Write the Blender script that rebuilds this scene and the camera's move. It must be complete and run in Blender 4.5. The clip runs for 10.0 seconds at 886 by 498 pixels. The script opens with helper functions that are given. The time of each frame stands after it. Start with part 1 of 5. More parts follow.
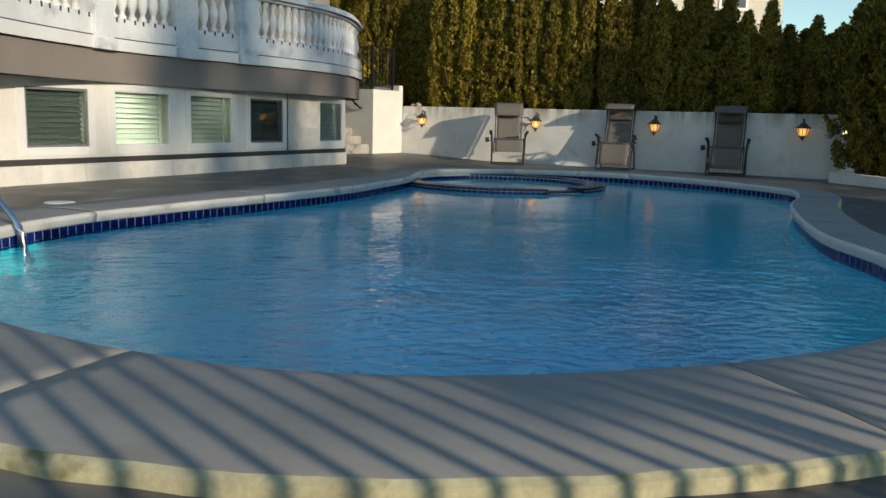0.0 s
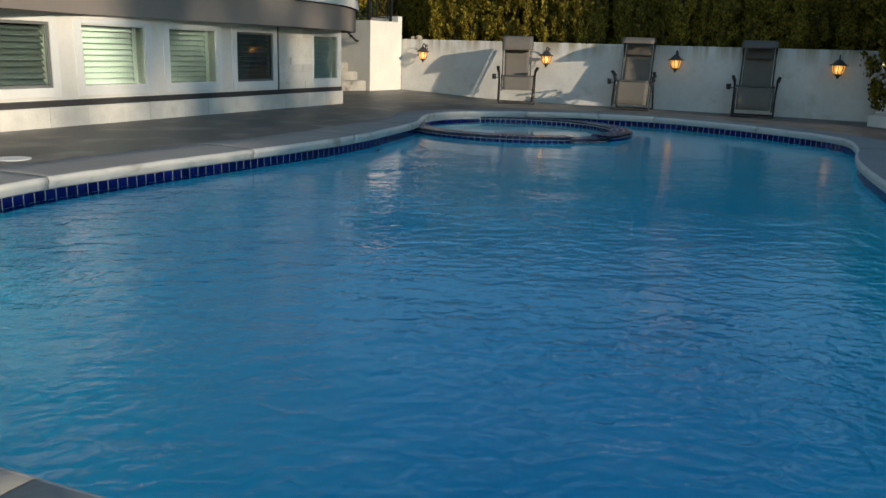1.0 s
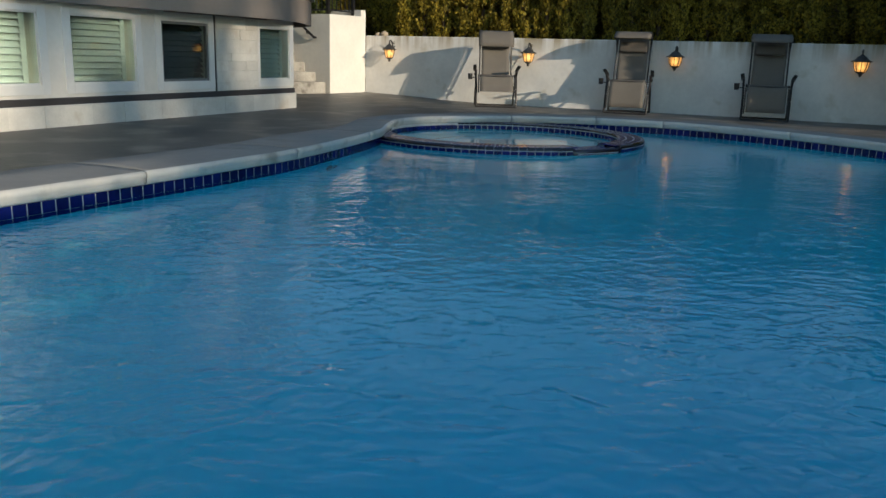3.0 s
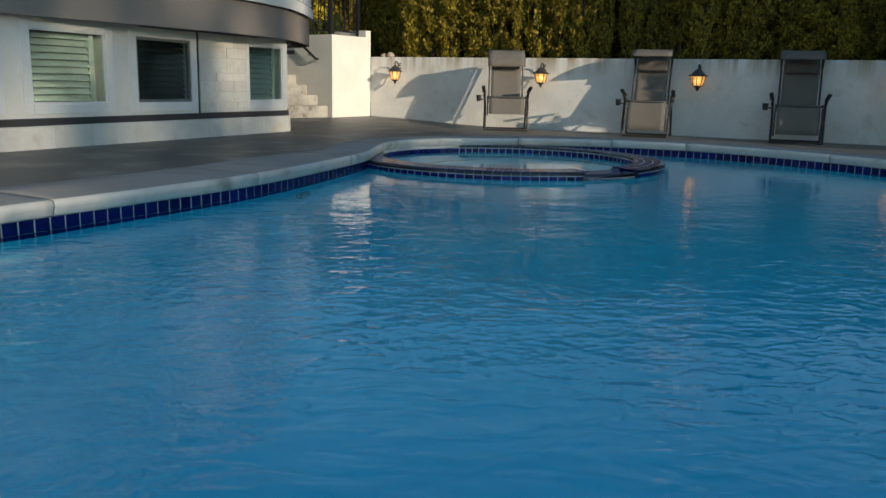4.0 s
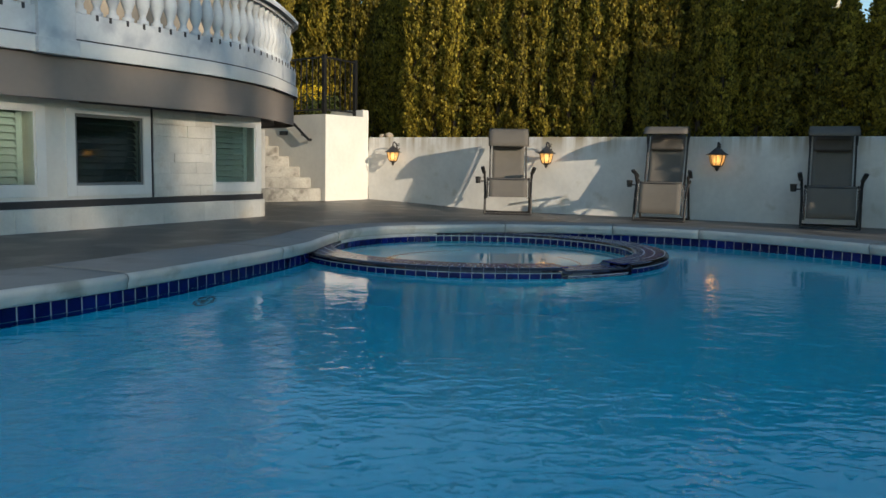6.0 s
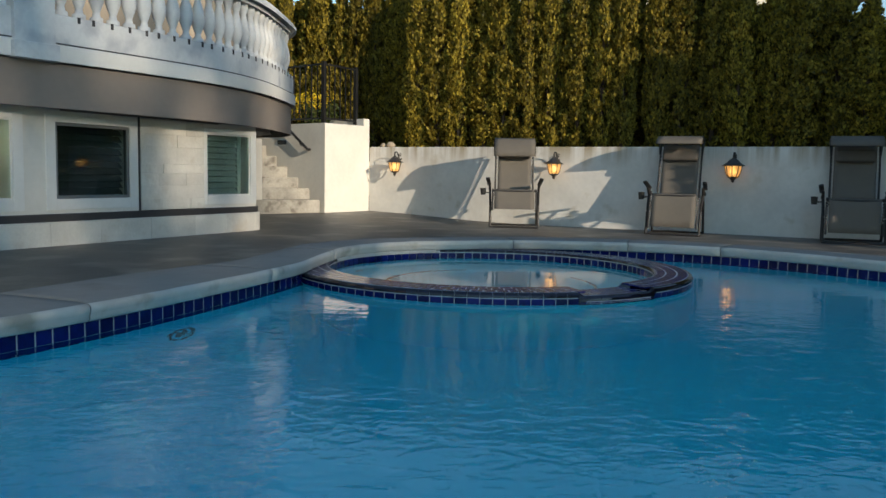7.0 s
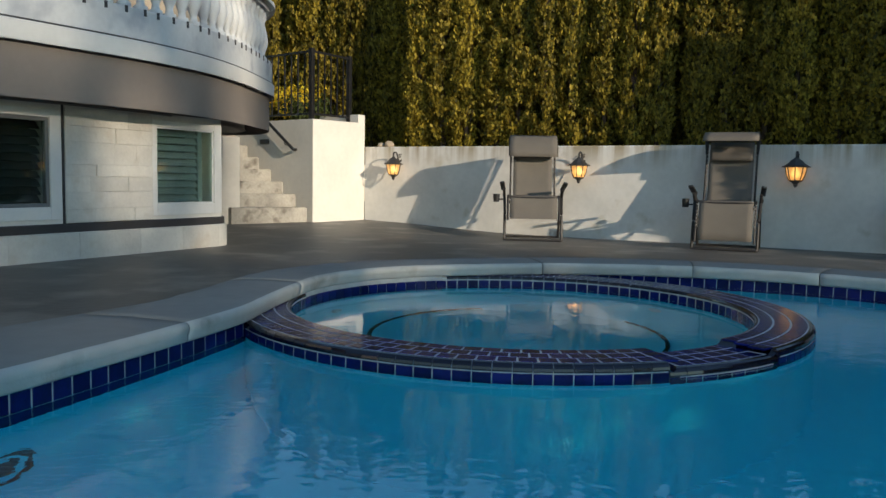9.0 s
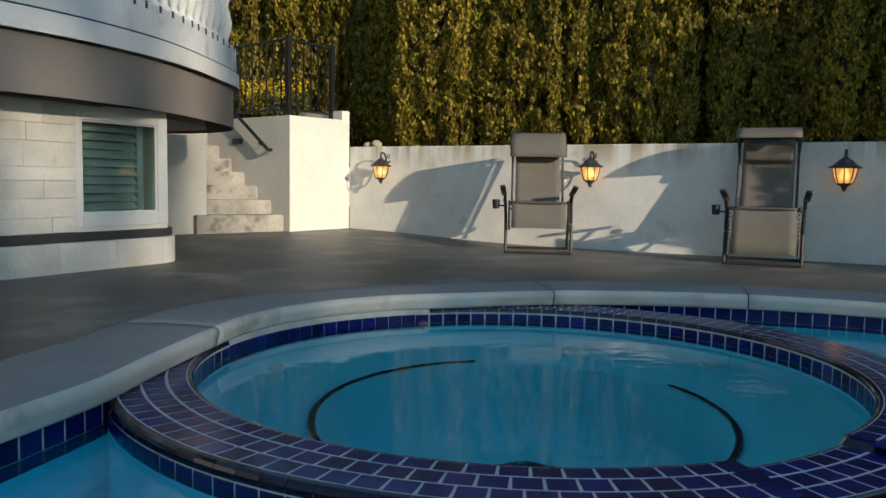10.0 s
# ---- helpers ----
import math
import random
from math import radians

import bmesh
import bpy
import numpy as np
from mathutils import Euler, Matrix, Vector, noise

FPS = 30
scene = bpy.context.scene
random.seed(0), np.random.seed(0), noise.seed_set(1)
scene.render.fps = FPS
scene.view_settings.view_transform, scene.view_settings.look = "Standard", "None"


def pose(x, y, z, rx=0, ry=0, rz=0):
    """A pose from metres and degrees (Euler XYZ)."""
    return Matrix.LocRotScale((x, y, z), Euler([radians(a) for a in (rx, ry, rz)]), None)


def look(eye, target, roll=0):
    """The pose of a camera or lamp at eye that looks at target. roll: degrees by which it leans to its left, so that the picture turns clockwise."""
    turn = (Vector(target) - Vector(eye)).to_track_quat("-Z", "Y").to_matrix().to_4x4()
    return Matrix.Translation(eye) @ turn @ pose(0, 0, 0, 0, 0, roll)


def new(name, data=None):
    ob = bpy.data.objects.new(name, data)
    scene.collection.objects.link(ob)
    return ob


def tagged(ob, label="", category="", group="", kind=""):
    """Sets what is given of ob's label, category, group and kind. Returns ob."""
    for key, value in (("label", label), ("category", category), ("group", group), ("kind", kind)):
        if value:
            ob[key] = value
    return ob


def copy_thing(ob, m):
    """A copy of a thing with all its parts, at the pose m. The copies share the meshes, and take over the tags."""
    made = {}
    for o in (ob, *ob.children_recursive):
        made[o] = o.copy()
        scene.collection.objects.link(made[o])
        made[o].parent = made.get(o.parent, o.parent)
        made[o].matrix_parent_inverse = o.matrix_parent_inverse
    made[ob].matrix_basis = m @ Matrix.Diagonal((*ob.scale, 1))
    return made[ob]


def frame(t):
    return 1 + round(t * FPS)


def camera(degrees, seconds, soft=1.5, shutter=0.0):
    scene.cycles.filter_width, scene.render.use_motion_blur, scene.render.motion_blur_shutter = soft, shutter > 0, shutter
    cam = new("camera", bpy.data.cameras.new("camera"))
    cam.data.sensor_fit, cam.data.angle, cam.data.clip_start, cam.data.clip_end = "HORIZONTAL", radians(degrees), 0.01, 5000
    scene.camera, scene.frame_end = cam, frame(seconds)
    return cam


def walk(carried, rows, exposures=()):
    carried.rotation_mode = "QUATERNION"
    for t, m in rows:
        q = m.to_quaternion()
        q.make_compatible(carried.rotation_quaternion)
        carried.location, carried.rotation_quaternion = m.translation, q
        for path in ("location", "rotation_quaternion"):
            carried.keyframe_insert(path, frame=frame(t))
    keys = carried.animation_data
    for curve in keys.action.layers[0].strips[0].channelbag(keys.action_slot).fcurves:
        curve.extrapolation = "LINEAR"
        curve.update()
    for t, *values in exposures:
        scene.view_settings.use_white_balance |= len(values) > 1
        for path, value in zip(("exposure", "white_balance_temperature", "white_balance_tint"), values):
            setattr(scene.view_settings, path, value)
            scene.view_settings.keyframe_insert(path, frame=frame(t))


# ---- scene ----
cam = camera(57.0, 10.0)

PATH = [
    (0, (-0.612, -0.873, 0.775), (-0.35, 1.085, 0.462), 1.6),
    (0.5, (-0.617, -0.285, 0.829), (-0.346, 1.658, 0.436), 1.8),
    (1, (-0.682, 0.176, 0.856), (-0.402, 2.098, 0.382), 1.8),
    (1.5, (-0.704, 0.594, 0.834), (-0.376, 2.497, 0.316), 1.7),
    (2, (-0.702, 1.047, 0.804), (-0.337, 2.944, 0.29), 1.7),
    (2.5, (-0.596, 1.542, 0.778), (-0.235, 3.448, 0.292), 1.7),
    (4, (-0.063, 2.831, 0.608), (0.238, 4.768, 0.211), 1.3),
    (4.5, (0.168, 3.126, 0.606), (0.423, 5.082, 0.275), 1.1),
    (5, (0.362, 3.401, 0.593), (0.592, 5.37, 0.328), 1.1),
    (5.5, (0.526, 3.663, 0.597), (0.747, 5.638, 0.373), 1.0),
    (6, (0.651, 3.892, 0.588), (0.869, 5.869, 0.386), 1.0),
    (7.5, (0.701, 4.676, 0.629), (0.908, 6.657, 0.453), 1.0),
    (8, (0.735, 5.064, 0.621), (0.935, 7.046, 0.449), 0.9),
    (8.5, (0.781, 5.536, 0.604), (0.974, 7.519, 0.434), 0.9),
    (9, (0.847, 6.067, 0.605), (1.048, 8.05, 0.435), 1.0),
    (9.5, (0.947, 6.667, 0.608), (1.158, 8.649, 0.442), 1.0),
    (10, (1.074, 7.297, 0.605), (1.27, 9.281, 0.444), 0.9),
]
walk(cam, [(t, look(eye, target, roll)) for t, eye, target, roll in PATH], [(0.0, 0.85, 6750, 9), (2.5, 0.87, 6750, 9), (4.5, 0.94, 6750, 9), (10.0, 0.96, 6750, 9)])

# ---------------------------------------------------------------- world and sun
SUN_WAY = Vector((-0.555, 0.832, -0.245)).normalized()
world = bpy.data.worlds.new("sky")
scene.world = world
world.use_nodes = True
wn, wl = world.node_tree.nodes, world.node_tree.links
wn.clear()
sky = wn.new("ShaderNodeTexSky")
sky.sky_type = "NISHITA"
sky.sun_disc = False
sky.sun_elevation = math.asin(-SUN_WAY.z)
sky.sun_rotation = math.atan2(-SUN_WAY.x, -SUN_WAY.y)
sky.air_density, sky.dust_density, sky.ozone_density = 1.0, 0.0, 1.2
wbg = wn.new("ShaderNodeBackground")
wbg.inputs["Strength"].default_value = 0.10
wout = wn.new("ShaderNodeOutputWorld")
# thin streaks of high cloud
wtc = wn.new("ShaderNodeTexCoord")
wmap = wn.new("ShaderNodeMapping")
wmap.inputs["Scale"].default_value = (1.5, 1.5, 9.0)
wno = wn.new("ShaderNodeTexNoise")
wno.inputs["Scale"].default_value, wno.inputs["Detail"].default_value = 1.6, 6
wra = wn.new("ShaderNodeValToRGB")
wra.color_ramp.elements[0].position, wra.color_ramp.elements[1].position = 0.5, 0.78
wmx = wn.new("ShaderNodeMix")
wmx.data_type = "RGBA"
wmx.inputs["B"].default_value = (2.2, 2.5, 2.9, 1)
wl.new(wtc.outputs["Generated"], wmap.inputs["Vector"])
wl.new(wmap.outputs["Vector"], wno.inputs["Vector"])
wl.new(wno.outputs["Fac"], wra.inputs["Fac"])
wmul = wn.new("ShaderNodeMath")
wmul.operation = "MULTIPLY"
wmul.inputs[1].default_value = 0.10
wl.new(wra.outputs["Color"], wmul.inputs[0])
wl.new(wmul.outputs[0], wmx.inputs["Factor"])
wtint = wn.new("ShaderNodeMix")
wtint.data_type, wtint.blend_type = "RGBA", "MULTIPLY"
wtint.inputs["Factor"].default_value = 1.0
wtint.inputs["B"].default_value = (0.86, 0.99, 1.04, 1)
wl.new(sky.outputs["Color"], wtint.inputs["A"])
wl.new(wtint.outputs["Result"], wmx.inputs["A"])
wl.new(wmx.outputs["Result"], wbg.inputs["Color"])
wl.new(wbg.outputs["Background"], wout.inputs["Surface"])

sun_data = bpy.data.lights.new("sun", "SUN")
sun_data.energy, sun_data.angle, sun_data.color = 2.25, radians(0.6), (1.0, 0.86, 0.68)
sun = new("sun", sun_data)
sun.matrix_world = look((0, 0, 30), Vector((0, 0, 30)) + SUN_WAY)


# ---------------------------------------------------------------- materials
def mat(name, base, rough=0.6, var=0.12, scale=6.0, bump=0.15, bscale=60.0, second=None, metal=0.0, spec=0.5, stain=None, perpiece=0.0,
        stretch=(1, 1, 1), bdist=0.004):
    """A surface with two scales of colour variation and a fine relief."""
    m = bpy.data.materials.new(name)
    m.use_nodes = True
    n, l = m.node_tree.nodes, m.node_tree.links
    b = n["Principled BSDF"]
    b.inputs["Roughness"].default_value, b.inputs["Metallic"].default_value = rough, metal
    b.inputs["Specular IOR Level"].default_value = spec
    tc = n.new("ShaderNodeTexCoord")
    mp = n.new("ShaderNodeMapping")
    mp.inputs["Scale"].default_value = stretch
    geo = n.new("ShaderNodeNewGeometry")
    l.new(geo.outputs["Position"], mp.inputs["Vector"])

    def noise_node(s, d=5):
        q = n.new("ShaderNodeTexNoise")
        q.inputs["Scale"].default_value, q.inputs["Detail"].default_value = s, d
        l.new(mp.outputs["Vector"], q.inputs["Vector"])
        return q

    def mixed(kind, fac, a, bb):
        q = n.new("ShaderNodeMix")
        q.data_type, q.blend_type = "RGBA", kind
        for sock, v in (("Factor", fac), ("A", a), ("B", bb)):
            if isinstance(v, (int, float)):
                q.inputs[sock].default_value = v
            elif isinstance(v, tuple):
                q.inputs[sock].default_value = (*v[:3], 1)
            else:
                l.new(v, q.inputs[sock])
        return q.outputs["Result"]

    def ramp(sock, lo, hi):
        q = n.new("ShaderNodeMapRange")
        q.inputs["From Min"].default_value, q.inputs["From Max"].default_value = lo, hi
        l.new(sock, q.inputs["Value"])
        return q.outputs["Result"]

    big, small = noise_node(scale), noise_node(scale * 9, 8)
    dark = tuple(c * (1 - var) for c in base)
    light = tuple(min(1, c * (1 + var)) for c in base)
    col = mixed("MIX", ramp(big.outputs["Fac"], 0.3, 0.7), dark, second or light)
    col = mixed("MULTIPLY", ramp(small.outputs["Fac"], 0.35, 0.75), col, tuple([1 - var * 0.8] * 3))
    if stain:
        st = noise_node(stain[1], 7)
        col = mixed("MIX", ramp(st.outputs["Fac"], stain[2], stain[2] + 0.14), col, stain[0])
    if perpiece:
        oi = n.new("ShaderNodeObjectInfo")
        hv = n.new("ShaderNodeHueSaturation")
        hv.inputs["Hue"].default_value = 0.5
        l.new(ramp(oi.outputs["Random"], -1.0 / perpiece * 0.5 + 0.5, 1.0 / perpiece * 0.5 + 0.5), hv.inputs["Value"])
        mm = n.new("ShaderNodeMapRange")
        mm.inputs["To Min"].default_value, mm.inputs["To Max"].default_value = 1 - perpiece, 1 + perpiece
        l.new(oi.outputs["Random"], mm.inputs["Value"])
        l.new(mm.outputs["Result"], hv.inputs["Value"])
        l.new(col, hv.inputs["Color"])
        col = hv.outputs["Color"]
    l.new(col, b.inputs["Base Color"])
    rr = n.new("ShaderNodeMapRange")
    rr.inputs["To Min"].default_value, rr.inputs["To Max"].default_value = rough * 0.8, min(1, rough * 1.2)
    l.new(big.outputs["Fac"], rr.inputs["Value"])
    l.new(rr.outputs["Result"], b.inputs["Roughness"])
    if bump:
        bn = noise_node(bscale, 8)
        bp = n.new("ShaderNodeBump")
        bp.inputs["Strength"].default_value, bp.inputs["Distance"].default_value = bump, bdist
        l.new(bn.outputs["Fac"], bp.inputs["Height"])
        l.new(bp.outputs["Normal"], b.inputs["Normal"])
    return m


def drips(m, zt, colour, depth):
    """Vertical run stains below a wall's top edge at height zt."""
    n, l = m.node_tree.nodes, m.node_tree.links
    b = n["Principled BSDF"]
    src = b.inputs["Base Color"].links[0].from_socket
    geo = n.new("ShaderNodeNewGeometry")
    mp = n.new("ShaderNodeMapping")
    mp.inputs["Scale"].default_value = (9, 9, 0.5)
    l.new(geo.outputs["Position"], mp.inputs["Vector"])
    no = n.new("ShaderNodeTexNoise")
    no.inputs["Scale"].default_value, no.inputs["Detail"].default_value = 1.0, 6
    l.new(mp.outputs["Vector"], no.inputs["Vector"])
    sp = n.new("ShaderNodeSeparateXYZ")
    l.new(geo.outputs["Position"], sp.inputs["Vector"])
    mr = n.new("ShaderNodeMapRange")
    mr.inputs["From Min"].default_value, mr.inputs["From Max"].default_value = zt - depth, zt
    l.new(sp.outputs["Z"], mr.inputs["Value"])
    mu = n.new("ShaderNodeMath")
    mu.operation = "MULTIPLY"
    r2 = n.new("ShaderNodeMapRange")
    r2.inputs["From Min"].default_value, r2.inputs["From Max"].default_value = 0.40, 0.62
    l.new(no.outputs["Fac"], r2.inputs["Value"])
    l.new(mr.outputs["Result"], mu.inputs[0])
    l.new(r2.outputs["Result"], mu.inputs[1])
    mx = n.new("ShaderNodeMix")
    mx.data_type = "RGBA"
    mx.inputs["B"].default_value = (*colour, 1)
    l.new(mu.outputs[0], mx.inputs["Factor"])
    l.new(src, mx.inputs["A"])
    l.new(mx.outputs["Result"], b.inputs["Base Color"])
    return m


STUCCO = mat("white_stucco", (0.72, 0.69, 0.63), 0.85, 0.07, 2.0, 0.35, 90)
WALLPAINT = drips(mat("garden_wall_paint", (0.70, 0.68, 0.64), 0.85, 0.10, 1.7, 0.3, 80, stain=((0.52, 0.48, 0.40), 3.0, 0.62)), 1.06, (0.36, 0.29, 0.19), 0.30)
WHITE_TRIM = mat("white_trim", (0.74, 0.73, 0.70), 0.45, 0.05, 3.0, 0.08, 60)
TAUPE = mat("taupe_fascia", (0.235, 0.20, 0.175), 0.8, 0.06, 2.0, 0.25, 120)
DARKBAND = mat("dark_ledge", (0.045, 0.042, 0.042), 0.6, 0.15, 5.0, 0.2, 60)
LIMESTONE = mat("limestone_cladding", (0.66, 0.63, 0.57), 0.8, 0.09, 5.0, 0.6, 26, perpiece=0.09, stain=((0.56, 0.50, 0.42), 4.0, 0.58), bdist=0.012)
PLINTHPAINT = mat("weathered_white_paint", (0.68, 0.69, 0.69), 0.7, 0.10, 3.0, 0.25, 50, stain=((0.46, 0.48, 0.51), 3.2, 0.53))
# the pale mottling is uneven tone plus sun dapples painted into the colour
DECK = mat("sealed_dark_concrete", (0.092, 0.088, 0.082), 0.5, 0.3, 1.1, 0.5, 22, stain=((0.18, 0.168, 0.145), 1.9, 0.52), bdist=0.008)
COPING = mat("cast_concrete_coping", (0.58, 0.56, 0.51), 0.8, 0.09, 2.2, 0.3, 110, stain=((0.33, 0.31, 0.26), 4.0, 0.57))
# the coping's flat top is a darker grey than its lip
COPETOP = mat("grey_coping_top", (0.26, 0.25, 0.23), 0.8, 0.10, 1.6, 0.3, 110, stain=((0.19, 0.18, 0.16), 2.2, 0.6))
GREENEDGE = mat("mossy_concrete_edge", (0.44, 0.40, 0.25), 0.9, 0.25, 6.0, 0.5, 50, stain=((0.12, 0.12, 0.05), 7.0, 0.58))
GROUT = mat("pale_grout", (0.52, 0.52, 0.50), 0.8, 0.15, 8.0, 0.2, 90)
TILE = mat("navy_glazed_tile", (0.006, 0.012, 0.11), 0.16, 0.3, 9.0, 0.06, 40, perpiece=0.35, spec=0.2)
TRIMTILE = mat("dark_navy_trim_tile", (0.006, 0.007, 0.022), 0.10, 0.35, 9.0, 0.06, 40, perpiece=0.3, spec=0.6)
PLASTER = mat("water_tinted_plaster", (0.001, 0.64, 0.95), 0.7, 0.06, 1.2, 0.1, 30)
# the water's absorption is painted into the plaster: deep end bluer, shallow end paler
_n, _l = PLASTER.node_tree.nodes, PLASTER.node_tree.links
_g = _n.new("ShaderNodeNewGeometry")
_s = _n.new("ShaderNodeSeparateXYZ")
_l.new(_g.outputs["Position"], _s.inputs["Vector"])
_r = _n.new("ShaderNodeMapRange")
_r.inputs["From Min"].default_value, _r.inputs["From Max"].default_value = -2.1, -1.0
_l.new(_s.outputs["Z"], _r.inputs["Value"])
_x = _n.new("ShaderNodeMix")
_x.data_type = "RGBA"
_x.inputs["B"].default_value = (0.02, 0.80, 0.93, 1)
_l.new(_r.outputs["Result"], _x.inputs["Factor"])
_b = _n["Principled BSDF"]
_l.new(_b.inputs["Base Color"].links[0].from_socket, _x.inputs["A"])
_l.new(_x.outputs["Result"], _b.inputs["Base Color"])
SPAPLASTER = mat("pale_blue_spa_plaster", (0.32, 0.86, 0.95), 0.7, 0.05, 1.5, 0.1, 30)
STEEL = mat("polished_steel", (0.62, 0.62, 0.62), 0.14, 0.05, 10, 0.02, 90, metal=1.0)
BLACKMETAL = mat("black_iron", (0.012, 0.012, 0.013), 0.42, 0.2, 12, 0.1, 120)
LAMPMETAL = mat("aged_bronze", (0.095, 0.09, 0.085), 0.45, 0.25, 15, 0.3, 120, metal=0.6)
TUBE = mat("dark_bronze_tube", (0.022, 0.019, 0.017), 0.5, 0.15, 12, 0.05, 120)
SLING = mat("taupe_mesh_sling", (0.135, 0.12, 0.102), 0.85, 0.07, 8, 0.5, 420)
PILLOW = mat("brown_padded_pillow", (0.095, 0.082, 0.07), 0.85, 0.10, 8, 0.3, 200)
CORD = mat("pale_elastic_cord", (0.45, 0.43, 0.40), 0.7, 0.1, 20, 0.1, 200)
BLACKPLASTIC = mat("black_plastic", (0.012, 0.012, 0.013), 0.45, 0.1, 12, 0.05, 120)
STEPSTONE = mat("weathered_concrete_step", (0.40, 0.375, 0.33), 0.85, 0.25, 4.0, 0.4, 60, stain=((0.12, 0.105, 0.085), 4.2, 0.54))
SOIL = mat("bark_soil", (0.045, 0.032, 0.022), 0.95, 0.4, 4, 0.8, 30)
BARK = mat("cedar_bark", (0.11, 0.07, 0.045), 0.9, 0.3, 9, 0.8, 40, stretch=(1, 1, 0.2))
SLAT = mat("pale_grey_shutter", (0.50, 0.53, 0.50), 0.5, 0.05, 4, 0.05, 60)
# the unlit rooms' dimness is put into this dark colour
ROOMDARK = mat("painted_dim_room", (0.10, 0.12, 0.11), 0.9, 0.1, 3, 0.05, 30)
ROOF = mat("brown_shingle", (0.13, 0.105, 0.085), 0.85, 0.25, 6, 0.6, 30)
TAN = mat("tan_stucco", (0.40, 0.33, 0.25), 0.85, 0.08, 2.0, 0.3, 80)
SIDING = mat("cream_siding", (0.62, 0.56, 0.45), 0.75, 0.06, 2, 0.2, 30)
ROCK = mat("tan_rock", (0.42, 0.34, 0.25), 0.85, 0.2, 8, 0.6, 25)
LID = mat("white_plastic", (0.70, 0.70, 0.67), 0.5, 0.06, 6, 0.05, 60)


def leafmat(name, a, b, trans=0.25):
    m = bpy.data.materials.new(name)
    m.use_nodes = True
    n, l = m.node_tree.nodes, m.node_tree.links
    p = n["Principled BSDF"]
    p.inputs["Roughness"].default_value = 0.6
    p.inputs["Specular IOR Level"].default_value = 0.25
    g = n.new("ShaderNodeNewGeometry")
    oi = n.new("ShaderNodeObjectInfo")
    r = n.new("ShaderNodeValToRGB")
    r.color_ramp.elements[0].color, r.color_ramp.elements[1].color = (*a, 1), (*b, 1)
    l.new(g.outputs["Random Per Island"], r.inputs["Fac"])
    hv = n.new("ShaderNodeHueSaturation")
    mr = n.new("ShaderNodeMapRange")
    mr.inputs["To Min"].default_value, mr.inputs["To Max"].default_value = 0.75, 1.3
    l.new(oi.outputs["Random"], mr.inputs["Value"])
    l.new(mr.outputs["Result"], hv.inputs["Value"])
    l.new(r.outputs["Color"], hv.inputs["Color"])
    l.new(hv.outputs["Color"], p.inputs["Base Color"])
    t = n.new("ShaderNodeBsdfTranslucent")
    l.new(hv.outputs["Color"], t.inputs["Color"])
    mx = n.new("ShaderNodeMixShader")
    mx.inputs["Fac"].default_value = trans
    out = n["Material Output"]
    l.new(p.outputs["BSDF"], mx.inputs[1])
    l.new(t.outputs["BSDF"], mx.inputs[2])
    l.new(mx.outputs["Shader"], out.inputs["Surface"])
    return m


CEDAR = leafmat("cedar_foliage", (0.045, 0.042, 0.008), (0.40, 0.30, 0.036))
SHRUB = leafmat("shrub_foliage", (0.04, 0.06, 0.015), (0.10, 0.12, 0.03))
YELLOW = leafmat("yellow_blossom", (0.75, 0.50, 0.02), (0.85, 0.68, 0.06), 0.35)


def glassmat(name, colour, rough=0.0, ior=1.45):
    m = bpy.data.materials.new(name)
    m.use_nodes = True
    p = m.node_tree.nodes["Principled BSDF"]
    p.inputs["Base Color"].default_value = (*colour, 1)
    p.inputs["Roughness"].default_value = rough
    p.inputs["IOR"].default_value = ior
    p.inputs["Transmission Weight"].default_value = 1.0
    return m


GLASS = glassmat("green_window_glass", (0.74, 0.88, 0.82))
AMBER = bpy.data.materials.new("amber_lamp_glass")
AMBER.use_nodes = True
_p = AMBER.node_tree.nodes["Principled BSDF"]
_p.inputs["Base Color"].default_value = (0.75, 0.48, 0.2, 1)
_p.inputs["Roughness"].default_value = 0.35
_p.inputs["Emission Color"].default_value = (1.0, 0.52, 0.16, 1)
_p.inputs["Emission Strength"].default_value = 0.19
_p.inputs["Transmission Weight"].default_value = 0.75
BULB = bpy.data.materials.new("lit_bulb")
BULB.use_nodes = True
_p = BULB.node_tree.nodes["Principled BSDF"]
_p.inputs["Emission Color"].default_value = (1.0, 0.62, 0.22, 1)
_p.inputs["Emission Strength"].default_value = 0.9

LENSDARK = mat("dark_lamp_lens", (0.05, 0.055, 0.05), 0.25, 0.3, 12, 0.1, 40)
# pool water: clear, faintly blue, small wind ripples
WATER = glassmat("pool_water", (0.22, 0.96, 1.0), 0.0, 1.28)
_n, _l = WATER.node_tree.nodes, WATER.node_tree.links
_g = _n.new("ShaderNodeNewGeometry")
_mp = _n.new("ShaderNodeMapping")
_mp.inputs["Scale"].default_value = (1.0, 1.3, 1.0)
_mp.inputs["Rotation"].default_value = (0, 0, 0.12)
_l.new(_g.outputs["Position"], _mp.inputs["Vector"])
def _noise(scale, detail, dist=0.0):
    q = _n.new("ShaderNodeTexNoise")
    q.inputs["Scale"].default_value, q.inputs["Detail"].default_value, q.inputs["Distortion"].default_value = scale, detail, dist
    _l.new(_mp.outputs["Vector"], q.inputs["Vector"])
    return q.outputs["Fac"]


def _range(sock, a, b, lo=0.0, hi=1.0):
    q = _n.new("ShaderNodeMapRange")
    for key, v in (("From Min", a), ("From Max", b), ("To Min", lo), ("To Max", hi)):
        q.inputs[key].default_value = v
    _l.new(sock, q.inputs["Value"])
    return q.outputs["Result"]


